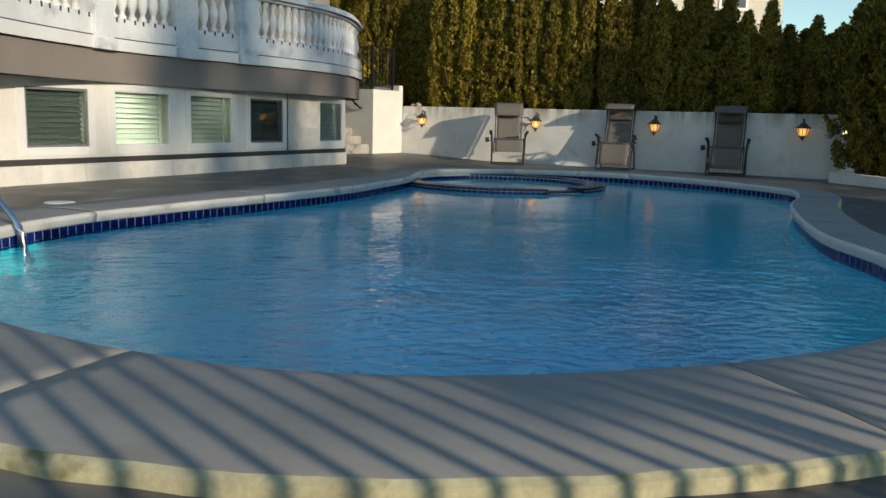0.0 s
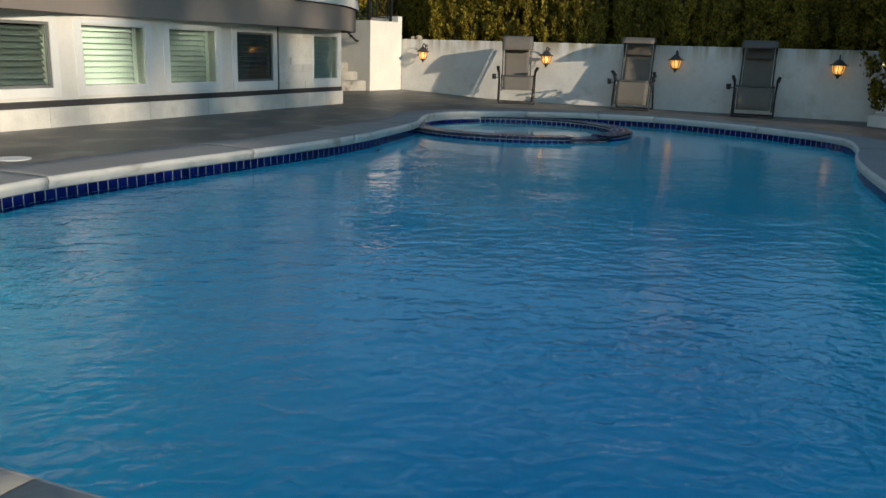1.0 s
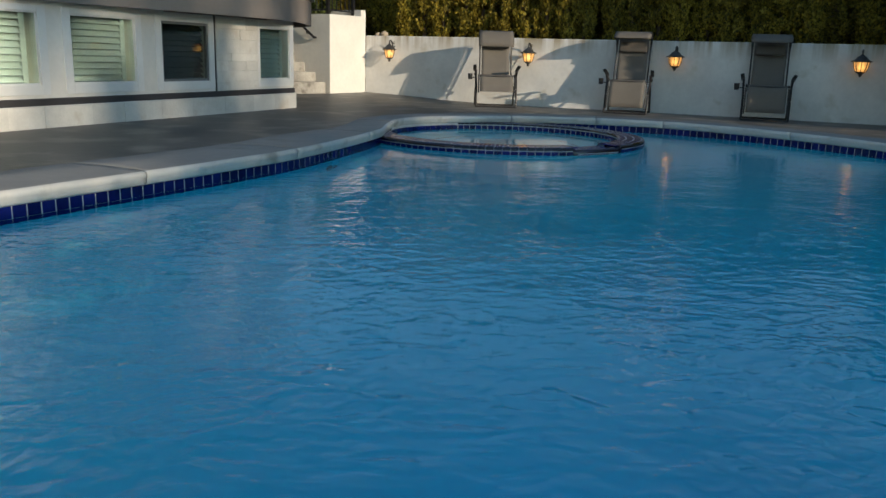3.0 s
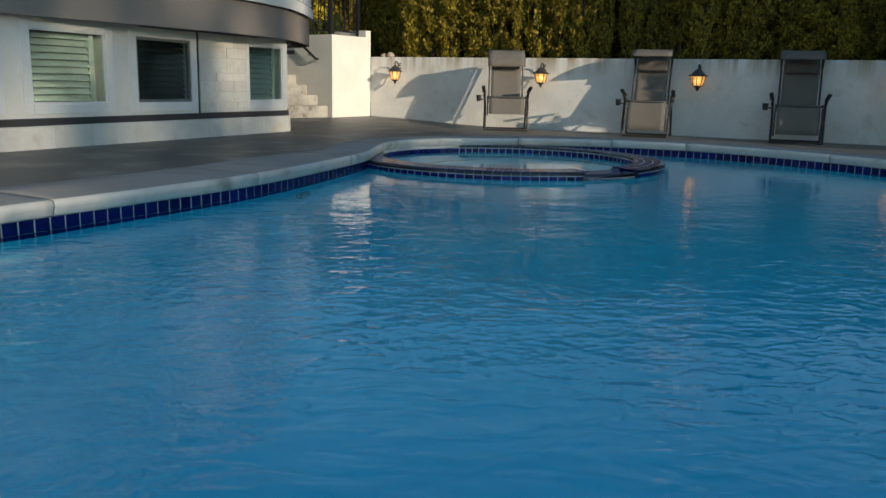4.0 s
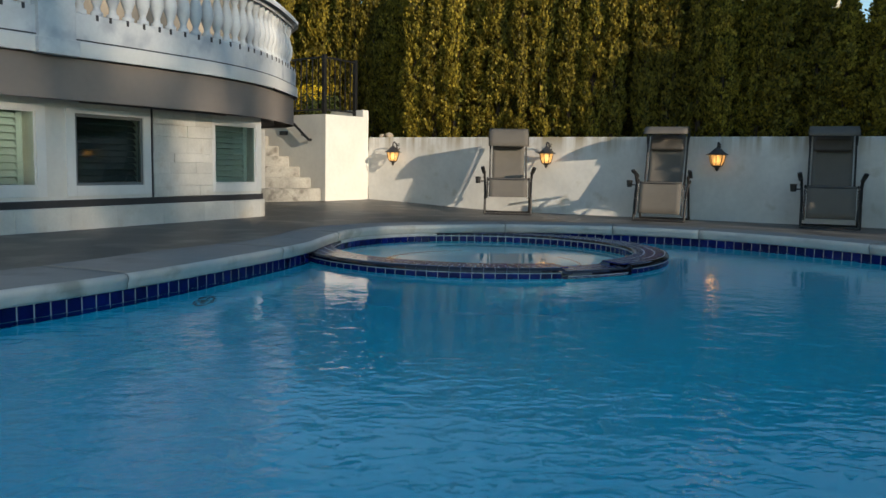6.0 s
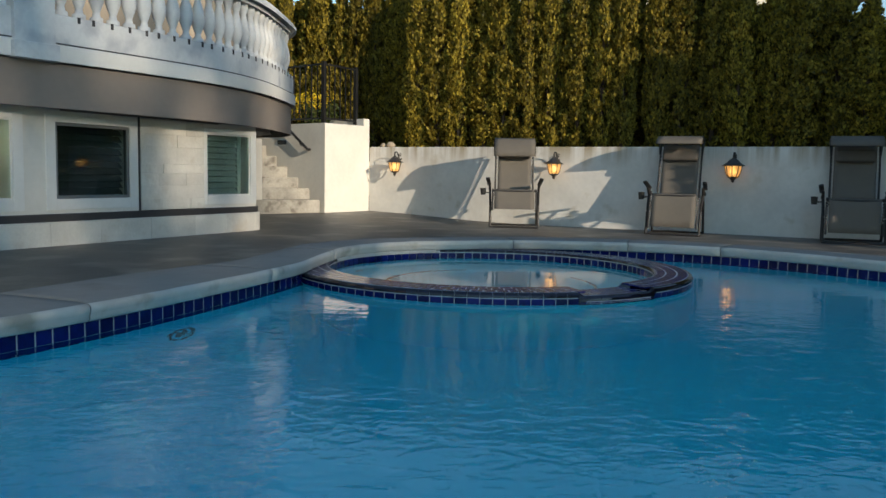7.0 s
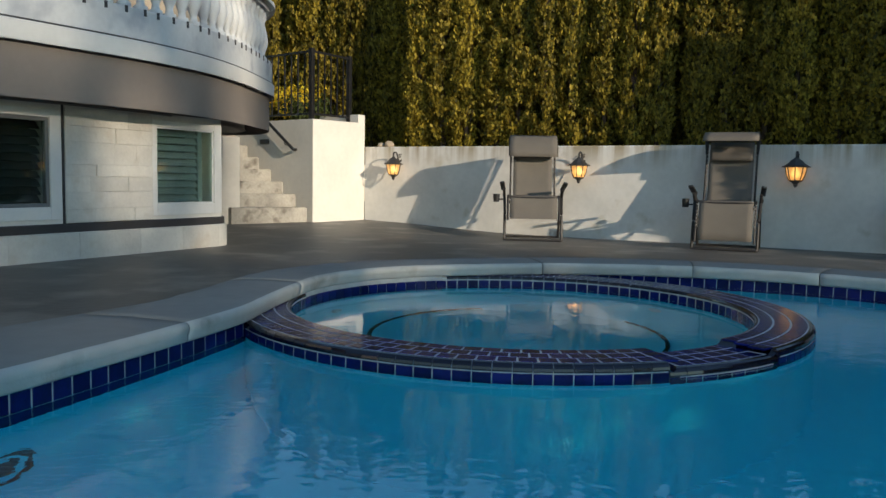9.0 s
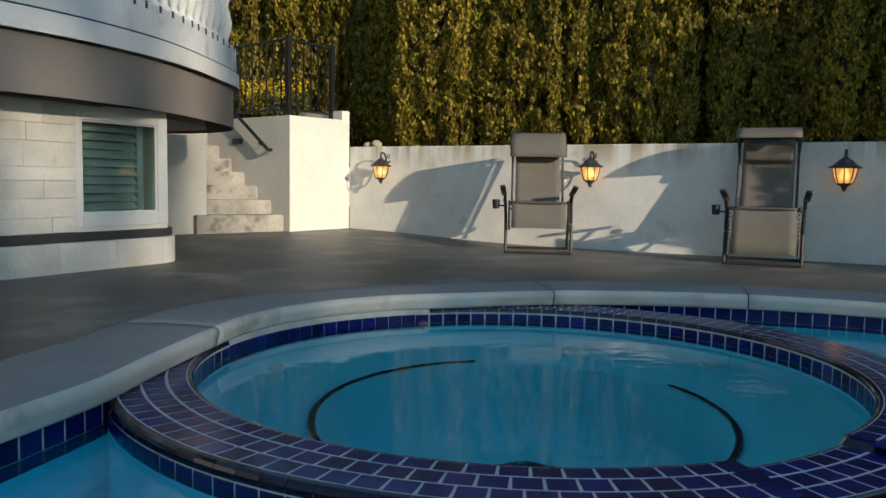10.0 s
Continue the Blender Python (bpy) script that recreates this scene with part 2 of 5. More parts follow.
def _math(op, a, b):
    q = _n.new("ShaderNodeMath")
    q.operation = op
    for k, v in enumerate((a, b)):
        if isinstance(v, (int, float)):
            q.inputs[k].default_value = v
        else:
            _l.new(v, q.inputs[k])
    return q.outputs[0]


_waves = _math("ADD", _math("MULTIPLY", _noise(2.2, 2, 0.4), 0.55), _math("ADD", _math("MULTIPLY", _noise(8.0, 2, 0.6), 0.55), _math("MULTIPLY", _noise(19.0, 2, 0.4), 0.22)))
_gust = _range(_noise(0.55, 2), 0.35, 0.70, 0.35, 1.0)
# the sheltered water inside the spa ring lies nearly still
_d = _n.new("ShaderNodeVectorMath")
_d.operation = "DISTANCE"
_d.inputs[1].default_value = (1.66, 10.22, -0.112)
_l.new(_g.outputs["Position"], _d.inputs[0])
_calm = _range(_d.outputs["Value"], 1.2, 9.5, 0.08, 1.6)
_bp = _n.new("ShaderNodeBump")
_bp.inputs["Strength"].default_value, _bp.inputs["Distance"].default_value = 1.0, 0.023
_l.new(_math("MULTIPLY", _math("MULTIPLY", _waves, _gust), _calm), _bp.inputs["Height"])
_l.new(_bp.outputs["Normal"], _n["Principled BSDF"].inputs["Normal"])


# ---------------------------------------------------------------- mesh helpers
def V2(x, y):
    return Vector((x, y, 0))


def mesh_of(bm, name, material, smooth=False):
    me = bpy.data.meshes.new(name)
    bmesh.ops.recalc_face_normals(bm, faces=bm.faces)
    bm.to_mesh(me)
    bm.free()
    for m in material if isinstance(material, (list, tuple)) else [material]:
        me.materials.append(m)
    if smooth:
        for p in me.polygons:
            p.use_smooth = True
    return me


def part(name, bm, material, parent=None, label="", smooth=False):
    """Link a bmesh as one mesh object, under a thing or a part."""
    ob = new(name, mesh_of(bm, name, material, smooth))
    if parent:
        ob.parent = parent
    if label:
        tagged(ob, label)
    return ob


def thing(name, m, label, category, group="", kind=""):
    ob = new(name)
    ob.empty_display_size = 0.1
    ob.matrix_world = m
    return tagged(ob, label, category, group, kind)


def frame_at(p, along, z=0.0):
    """A pose at plan point p whose x runs along the given plan direction and z is up."""
    a = Vector((along[0], along[1], 0)).normalized()
    b = Vector((-a.y, a.x, 0))
    return Matrix(((a.x, b.x, 0, p[0]), (a.y, b.y, 0, p[1]), (0, 0, 1, z), (0, 0, 0, 1)))


def add_box(bm, lo, hi, bevel=0.0, m=None, mi=0):
    lo, hi = Vector(lo), Vector(hi)
    r = bmesh.ops.create_cube(bm, size=1.0, matrix=Matrix.Translation((lo + hi) / 2) @ Matrix.Diagonal((*(hi - lo), 1)))
    vs = r["verts"]
    if bevel:
        es = list({e for v in vs for e in v.link_edges})
        q = bmesh.ops.bevel(bm, geom=es, offset=bevel, segments=2, affect="EDGES", profile=0.6)
        vs = list({v for f in q["faces"] for v in f.verts} | {v for v in vs if v.is_valid})
    if m is not None:
        bmesh.ops.transform(bm, matrix=m, verts=vs)
    if mi:
        for f in {f for v in vs for f in v.link_faces}:
            f.material_index = mi
    return vs


def box(lo, hi, bevel=0.0):
    bm = bmesh.new()
    add_box(bm, lo, hi, bevel)
    return bm


def add_tube(bm, pts, r, sides=8, closed=False):
    """A round bar swept along points."""
    pts = [Vector(p) for p in pts]
    n = len(pts)
    rings = []
    for i, p in enumerate(pts):
        a = pts[i - 1] if i or closed else p
        b = pts[(i + 1) % n] if i < n - 1 or closed else p
        t = (b - a).normalized()
        up = Vector((0, 0, 1)) if abs(t.z) < 0.9 else Vector((0, 1, 0))
        s = t.cross(up).normalized()
        u = s.cross(t)
        rr = r[i] if isinstance(r, (list, tuple)) else r
        rings.append([bm.verts.new(p + rr * (math.cos(2 * math.pi * k / sides) * s + math.sin(2 * math.pi * k / sides) * u)) for k in range(sides)])
    for i in range(n if closed else n - 1):
        a, b = rings[i], rings[(i + 1) % n]
        for k in range(sides):
            bm.faces.new((a[k], a[(k + 1) % sides], b[(k + 1) % sides], b[k]))
    if not closed:
        bm.faces.new(rings[0][::-1])
        bm.faces.new(rings[-1])
    return rings


def tube(pts, r, sides=8, closed=False):
    bm = bmesh.new()
    add_tube(bm, pts, r, sides, closed)
    return bm


def round_path(pts, rad=0.05, seg=4):
    """Points with their inner corners rounded."""
    pts = [Vector(p) for p in pts]
    out = [pts[0]]
    for a, b, c in zip(pts, pts[1:], pts[2:]):
        d1, d2 = (a - b), (c - b)
        k = min(rad, d1.length * 0.45, d2.length * 0.45)
        p, q = b + d1.normalized() * k, b + d2.normalized() * k
        for i in range(seg + 1):
            t = i / seg
            out.append((1 - t) ** 2 * p + 2 * t * (1 - t) * b + t * t * q)
    out.append(pts[-1])
    return out


def lathe(profile, sides=16, m=None):
    """A turned shape from (radius, height) pairs."""
    bm = bmesh.new()
    rings = []
    for r, z in profile:
        rings.append([bm.verts.new((r * math.cos(2 * math.pi * k / sides), r * math.sin(2 * math.pi * k / sides), z)) for k in range(sides)])
    for a, b in zip(rings, rings[1:]):
        for k in range(sides):
            bm.faces.new((a[k], a[(k + 1) % sides], b[(k + 1) % sides], b[k]))
    bm.faces.new(rings[0][::-1])
    bm.faces.new(rings[-1])
    if m is not None:
        bm.transform(m)
    return bm


def spline(ctrl, per=12, closed=True):
    """A smooth curve through a few plan points."""
    c = [Vector((p[0], p[1], 0)) for p in ctrl]
    n = len(c)
    out = []
    for i in range(n if closed else n - 1):
        g = lambda k: c[k % n] if closed else c[max(0, min(n - 1, k))]
        p0, p1, p2, p3 = g(i - 1), g(i), g(i + 1), g(i + 2)
        for j in range(per):
            t = j / per
            out.append(0.5 * ((2 * p1) + (p2 - p0) * t + (2 * p0 - 5 * p1 + 4 * p2 - p3) * t * t + (3 * p1 - p0 - 3 * p2 + p3) * t ** 3))
    if not closed:
        out.append(c[-1])
    return out


def even(pts, step, closed=False):
    """Points at even steps along a line, and the length of a step."""
    pts = list(pts) + ([pts[0]] if closed else [])
    d = [0.0]
    for a, b in zip(pts, pts[1:]):
        d.append(d[-1] + (b - a).length)
    n = max(1, round(d[-1] / step))
    out, k = [], 0
    for i in range(n if closed else n + 1):
        s = d[-1] * i / n
        while k < len(d) - 2 and d[k + 1] < s:
            k += 1
        t = (s - d[k]) / max(1e-9, d[k + 1] - d[k])
        out.append(pts[k].lerp(pts[k + 1], t))
    return out


def offset(pts, dist, closed=True):
    """A line moved to its left by dist (a number or one per point)."""
    n = len(pts)
    out = []
    for i, p in enumerate(pts):
        a = pts[i - 1] if i or closed else p
        b = pts[(i + 1) % n] if i < n - 1 or closed else p
        t = (b - a).normalized()
        k = dist[i] if isinstance(dist, (list, tuple)) else dist
        out.append(p + k * Vector((-t.y, t.x, 0)))
    return out


def add_sweep(bm, line, section, closed=False, mi=None, caps=True):
    """Sweep a section of (distance to the left, height) pairs along a plan line; distances may be functions of the index."""
    offs = [offset(line, [s[0](i) if callable(s[0]) else s[0] for i in range(len(line))], closed) for s in section]
    n = len(line)
    rows = [[bm.verts.new((offs[k][i].x, offs[k][i].y, section[k][1])) for k in range(len(section))] for i in range(n)]
    for i in range(n if closed else n - 1):
        a, b = rows[i], rows[(i + 1) % n]
        for k in range(len(section) - 1):
            f = bm.faces.new((a[k], b[k], b[k + 1], a[k + 1]))
            if mi:
                f.material_index = mi[k]
    if caps and not closed and len(section) > 2:
        bm.faces.new(rows[0])
        bm.faces.new(rows[-1][::-1])
    return rows


def sweep(line, section, closed=False, mi=None, caps=True):
    bm = bmesh.new()
    add_sweep(bm, line, section, closed, mi, caps)
    return bm


# ---------------------------------------------------------------- plan
WATER_Z, TILE_TOP, COPE_TOP = -0.090, -0.03, 0.052
WALL_P, WALL_D = Vector((1.291, 17.501, 0)), Vector((0.816, -0.578, 0))       # line of the wall lamps
WALL_N = Vector((-0.578, -0.816, 0))                                          # towards the pool
WALL_OFF = 0.20
HOUSE_P, HOUSE_D = Vector((-2.775, 10.354, 0)), Vector((0.546, 0.837, 0))
HOUSE_N = Vector((0.837, -0.546, 0))
SPA, SPA_IN, SPA_OUT = Vector((1.66, 10.22, 0)), 1.16, 1.42

POOL = spline([(-0.5, 1.36), (0.6, 1.43), (1.5, 1.8), (2.35, 2.6), (2.68, 3.6), (2.84, 4.4), (3.25, 5.4), (3.86, 6.6), (4.53, 7.6),
               (4.93, 8.5), (4.75, 9.4), (4.3, 10.35), (3.7, 11.05), (2.95, 11.42), (2.2, 11.52), (1.46, 11.388), (1.157, 11.294), (0.895, 11.128),
               (0.685, 10.90), (0.545, 10.625), (0.465, 10.30), (0.38, 9.92), (0.30, 9.55), (-0.04, 8.75), (-0.52, 7.82), (-1.22, 6.85), (-1.98, 5.85),
               (-2.48, 5.05), (-2.72, 4.2), (-2.62, 3.2), (-2.17, 2.4), (-1.35, 1.7)], 10)
POOL = even(POOL, 0.0795, True)


def ease(a, b, v):
    t = max(0.0, min(1.0, (v - a) / (b - a)))
    return t * t * (3 - 2 * t)


def cope_width(p):
    """The coping is a broad band at the near end and narrow at the far end."""
    side = ease(0.6, 2.4, p.x) * ease(2.0, 4.0, p.y)
    return (0.68 - 0.12 * ease(1.6, 4.0, p.y) - 0.20 * ease(8.4, 10.2, p.y)) * (1 - side) + 0.40 * side


def deck_z(p):
    w = (p - WALL_P).dot(WALL_N) + WALL_OFF
    s = (p - WALL_P).dot(WALL_D)
    k = ease(-0.5, 1.6, s)
    return -0.05 + 0.048 * ease(3.0, 1.0, p.y) - 0.05 * ease(3.0, 0.3, w) * k + 0.05 * ease(3.0, 0.3, w) * (1 - k)


# ---------------------------------------------------------------- ground, deck
COPE_OUT = offset(POOL, [-cope_width(p) for p in POOL], True)
bm = bmesh.new()
inner = [bm.verts.new((p.x, p.y, deck_z(p))) for p in offset(POOL, [-cope_width(p) + 0.05 for p in POOL], True)]
ctr = Vector((1.0, 6.5, 0))
prev = inner
for k, rad in enumerate((0.25, 0.6, 1.1, 1.8, 2.8, 4.2, 6.5, 10.0, 16.0)):
    row = []
    for i, v in enumerate(inner):
        d = (v.co - ctr)
        d.z = 0
        p = v.co + d.normalized() * rad
        row.append(bm.verts.new((p.x, p.y, deck_z(Vector((p.x, p.y, 0))))))
    for i in range(len(inner)):
        j = (i + 1) % len(inner)
        bm.faces.new((prev[i], prev[j], row[j], row[i]))
    prev = row
deck = part("deck", bm, DECK, None)
tagged(deck, "dark sealed concrete pool deck, mottled paler for uneven tone and painted sun dapples", "deck", kind="structure")

bm = bmesh.new()
outer = [bm.verts.new((x, y, -3.6)) for x, y in ((-900, -900), (900, -900), (900, 900), (-900, 900))]
bm.faces.new(outer)
ground = part("ground", bm, SOIL)
tagged(ground, "dark soil ground reaching far beyond the garden", "ground", kind="structure")

# saw-cut control joints in the deck
def deck_strip(a, b, w=0.012):
    bm = bmesh.new()
    a, b = V2(*a), V2(*b)
    t = (b - a).normalized()
    s = Vector((-t.y, t.x, 0)) * w / 2
    n = 12
    rows = []
    for i in range(n + 1):
        p = a.lerp(b, i / n)
        rows.append([bm.verts.new((q.x, q.y, deck_z(q) + 0.004)) for q in (p - s, p + s)])
    for r, q in zip(rows, rows[1:]):
        bm.faces.new((r[0], r[1], q[1], q[0]))
    return bm


JOINT = mat("joint_filler", (0.20, 0.19, 0.17), 0.8, 0.2, 10, 0.2, 60)
for a, b in (((-0.72, 0.72), (-1.1, 0.1)), ((0.16, 0.62), (0.30, -0.3)), ((-0.07, 0.60), (-0.02, -0.6)), ((3.6, 12.0), (4.3, 13.0)), ((5.2, 11.2), (6.3, 12.4))):
    part("deck_joint", deck_strip(a, b), JOINT, deck)

# ---------------------------------------------------------------- pool shell and coping
bm = bmesh.new()
rows = add_sweep(bm, POOL, [(0.0, TILE_TOP), (0.0, -0.80), (0.10, -1.05), (0.35, -1.15)], True)
def floor_z(p):
    return -1.15 - 1.0 * ease(8.2, 3.4, p.y) * ease(0.0, 1.2, min((p - q).length for q in POOL[::4])) * ease(-1.9, 0.5, p.x)


lip = [r[-1].co.copy() for r in rows]
cen = Vector((0.9, 5.6, 0))
prev = [r[-1] for r in rows]
for k in range(1, 8):
    row = []
    for p in lip:
        q = Vector((p.x, p.y, 0)).lerp(cen, k / 8)
        row.append(bm.verts.new((q.x, q.y, floor_z(q))))
    for i in range(len(lip)):
        j = (i + 1) % len(lip)
        bm.faces.new((prev[i], prev[j], row[j], row[i]))
    prev = row
bm.faces.new(prev)
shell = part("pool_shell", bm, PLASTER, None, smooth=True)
tagged(shell, "blue freeform swimming pool basin with the water's depth tint in its plaster", "pool", kind="structure")

coping = thing("coping", pose(0, 0, 0), "pale cast concrete pool coping with rounded lip", "coping", kind="structure")
N = len(POOL)
# seams placed where the long slabs meet
def nearest(x, y):
    return min(range(N), key=lambda i: (POOL[i] - V2(x, y)).length)


starts = sorted(nearest(*q) for q in ((-1.2, 1.64), (0.62, 1.44), (2.35, 2.7), (3.0, 5.2), (4.4, 7.5), (4.6, 9.7), (3.75, 11.0), (3.05, 11.38), (2.05, 11.5),
                                      (0.5, 10.4), (0.2, 9.2), (-0.35, 7.9), (-1.15, 6.65), (-2.2, 5.2), (-2.4, 2.9)))
TANG = []
for i in range(N):
    q = Vector((0, 0, 0))
    for k in range(1, 5):
        q += (POOL[(i + k) % N] - POOL[i - k])
    TANG.append(q.normalized())
for a, b in zip(starts, starts[1:] + [starts[0] + N]):
    sec = [(0.0, TILE_TOP), (0.024, -0.028), (0.034, -0.018), (0.034, 0.002), (0.038, 0.008), (0.042, 0.026), (0.037, 0.041), (0.020, 0.049), (-0.03, COPE_TOP),
           ("m", COPE_TOP + 0.003), ("w", COPE_TOP - 0.002), ("o", 0.036), ("o", -0.14), (-0.02, -0.14)]
    rows = []
    bm = bmesh.new()
    for i in range(a, b + 1):
        p, t = POOL[i % N], TANG[i % N]
        g = 0.003 if i == a else (-0.003 if i == b else 0.0)
        p = p + t * g
        nrm = Vector((-t.y, t.x, 0))
        w = cope_width(p)
        row = []
        for k, (d, z) in enumerate(sec):
            d = {"m": -0.5 * w, "w": -w + 0.018, "o": -w}.get(d, d)
            q = p + nrm * d
            if k in (10, 11, 12):
                q = q + nrm * 0.012 * noise.noise(q * 7)
            row.append(bm.verts.new((q.x, q.y, z + 0.0025 * noise.noise(q * 5))))
        rows.append(row)
    m = len(sec)
    for r, q in zip(rows, rows[1:]):
        for k in range(m):
            f = bm.faces.new((r[k], q[k], q[(k + 1) % m], r[(k + 1) % m]))
            if k in (10, 11):
                f.material_index = 1
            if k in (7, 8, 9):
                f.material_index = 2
            f.smooth = k < 10
    bm.faces.new(rows[0]).material_index = 2
    bm.faces.new(rows[-1][::-1]).material_index = 2
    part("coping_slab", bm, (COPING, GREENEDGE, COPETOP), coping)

# underwater lamp set in the side wall
pm = Vector((0.90, -0.43, 0)).normalized().to_track_quat("Z", "X").to_matrix().to_4x4()
pl = thing("pool_light", Matrix.Translation((-0.174, 8.48, -0.53)) @ pm, "dark round underwater lamp set in the pool wall", "pool light")
part("rim", lathe([(0.078, -0.01), (0.105, -0.01), (0.105, 0.006), (0.098, 0.014), (0.086, 0.014), (0.078, 0.004)], 24), LENSDARK, pl, "dark metal rim", smooth=True)
part("lens", lathe([(0.0005, 0.008), (0.04, 0.007), (0.079, 0.0)], 24), LENSDARK, pl, "dark unlit lens", smooth=True)

# ---------------------------------------------------------------- water
wme = bpy.data.meshes.new("water")
wme.from_pydata([(p.x, p.y, WATER_Z) for p in offset(POOL, 0.001, True)], [], [list(range(len(POOL)))])
wme.materials.append(WATER)
water = new("water", wme)
water.visible_shadow = False
tagged(water, "clear blue pool water with fine wind ripples", "water", kind="structure")

# ---------------------------------------------------------------- spa
spa = thing("spa", pose(SPA.x, SPA.y, 0), "round raised spa ringed with navy glazed tiles", "spa")
A0, A1 = radians(163), radians(464)
SPILL = (radians(283), radians(304))


def ring_pt(a, r, z):
    return Vector((r * math.cos(a), r * math.sin(a), z))


def ring_drop(a):
    return 0.022 if SPILL[0] < a < SPILL[1] else 0.0


# grouted core of the ring
bm = bmesh.new()
n = 150
rows = []
for i in range(n + 1):
    a = A0 + (A1 - A0) * i / n
    d = ring_drop(a)
    rows.append([bm.verts.new(ring_pt(a, r, z)) for r, z in ((SPA_IN + 0.0005, -1.3), (SPA_IN + 0.0005, -0.20), (SPA_IN + 0.0005, TILE_TOP - 0.012 - d), (SPA_IN + 0.012, TILE_TOP - 0.0003 - d),
                                                           (SPA_OUT - 0.025, TILE_TOP - 0.0003 - d), (SPA_OUT - 0.0075, TILE_TOP - 0.0095 - d), (SPA_OUT - 0.0005, TILE_TOP - 0.026 - d),
                                                           (SPA_OUT - 0.0005, -0.145), (SPA_OUT - 0.0005, -1.35))])
for r, q in zip(rows, rows[1:]):
    for k in range(8):
        f = bm.faces.new((r[k], q[k], q[k + 1], r[k + 1]))
        f.material_index = 1 if k in (0, 7) else (2 if abs(r[3].co.z - q[3].co.z) > 0.005 else 0)
bm.faces.new(rows[0])
bm.faces.new(rows[-1][::-1])
part("ring_core", bm, (GROUT, PLASTER, TRIMTILE), spa, "pale grouted ring core")

# spa basin: wall, bench and well
bm = bmesh.new()
prof = [(SPA_IN + 0.02, -0.225), (SPA_IN - 0.03, -0.56), (SPA_IN - 0.39, -0.58), (SPA_IN - 0.42, -0.61), (SPA_IN - 0.44, -1.10), (0.02, -1.14)]
rings = [[bm.verts.new(ring_pt(2 * math.pi * i / 72, r, z)) for i in range(72)] for r, z in prof]
for r, q in zip(rings, rings[1:]):
    for i in range(72):
        bm.faces.new((r[i], r[(i + 1) % 72], q[(i + 1) % 72], q[i]))
bm.faces.new(rings[-1])
part("basin", bm, SPAPLASTER, spa, "pale blue plastered spa basin", smooth=True)
bm = bmesh.new()
for a0, a1 in ((95, 215), (305, 385)):
    pts = [ring_pt(radians(a0 + (a1 - a0) * i / 40), SPA_IN - 0.395, -0.565) for i in range(41)]
    add_tube(bm, pts, 0.013, 6)
part("bench_edge_tile", bm, TRIMTILE, spa, "dark tile line along the bench edge")
for a, r in ((150, 1.10), (250, 1.08), (30, 1.10)):
    part("jet", lathe([(0.045, 0), (0.05, 0.008), (0.035, 0.02), (0.02, 0.012), (0.005, 0.012)], 14, Matrix.Translation(ring_pt(radians(a), r, -0.45)) @ Euler((0, radians(-90), radians(a))).to_matrix().to_4x4()), LID, spa, "round white jet fitting")


part("drain_cover", lathe([(0.20, -1.135), (0.20, -1.115), (0.16, -1.105), (0.02, -1.10)], 28, Matrix.Translation((0.02, -0.05, 0))), DARKBAND, spa, "round dark drain cover on the spa floor")


def shared(name, me, parent, m):
    ob = new(name, me)
    ob.parent = parent
    ob.matrix_local = m
    return ob


def tile_mesh(name, w, h, t, material, bev=0.004):
    """A glazed tile: w along x, t thick along y (front at +y), h along z, centred."""
    bm = bmesh.new()
    x, z = w / 2, h / 2
    back = [bm.verts.new(c) for c in ((-x, -t, -z), (x, -t, -z), (x, -t, z), (-x, -t, z))]
    mid = [bm.verts.new(c) for c in ((-x, -bev, -z), (x, -bev, -z), (x, -bev, z), (-x, -bev, z))]
    fr = [bm.verts.new(c) for c in ((-x + bev, 0, -z + bev), (x - bev, 0, -z + bev), (x - bev, 0, z - bev), (-x + bev, 0, z - bev))]
    for a, b in ((back, mid), (mid, fr)):
        for k in range(4):
            bm.faces.new((a[k], a[(k + 1) % 4], b[(k + 1) % 4], b[k]))
    bm.faces.new(fr)
    return mesh_of(bm, name, material)


def trim_mesh(name, w, r, material):
    """A quarter-round edge tile: runs along x; its curve turns from +y to +z."""
    bm = bmesh.new()
    sec = [(0.0, -r - 0.004)] + [(-r + r * math.cos(t), -r + r * math.sin(t)) for t in (0, math.pi / 8, math.pi / 4, 3 * math.pi / 8, math.pi / 2)] + [(-r - 0.004, 0.0), (-r - 0.004, -r - 0.004)]
    ends = [[bm.verts.new((x, y, z)) for y, z in sec] for x in (-w / 2, w / 2)]
    for k in range(len(sec)):
        j = (k + 1) % len(sec)
        bm.faces.new((ends[0][k], ends[1][k], ends[1][j], ends[0][j]))
    bm.faces.new(ends[0])
    bm.faces.new(ends[1][::-1])
    return mesh_of(bm, name, material)


def place(pt, outward, up=Vector((0, 0, 1))):
    """A pose with y along outward and z along up."""
    y, z = outward.normalized(), up.normalized()
    x = y.cross(z)
    return Matrix(((x.x, y.x, z.x, pt.x), (x.y, y.y, z.y, pt.y), (x.z, y.z, z.z, pt.z), (0, 0, 0, 1)))


# ---------------------------------------------------------------- garden wall, pier, stairs
def wall_pt(s, off=0.0):
    return WALL_P + WALL_D * s - WALL_N * (WALL_OFF - off)


def strip_wall(line, thick, z0, z1, name, material, label):
    """A wall of the given thickness behind a line (to its left), as a mesh with a slightly eased top edge."""
    bm = bmesh.new()
    add_sweep(bm, line, [(0, z0), (0, z1 - 0.012), (0.012, z1), (thick - 0.012, z1), (thick, z1 - 0.012), (thick, z0)], False)
    ob = part(name, bm, material)
    return tagged(ob, label, "wall", kind="structure")


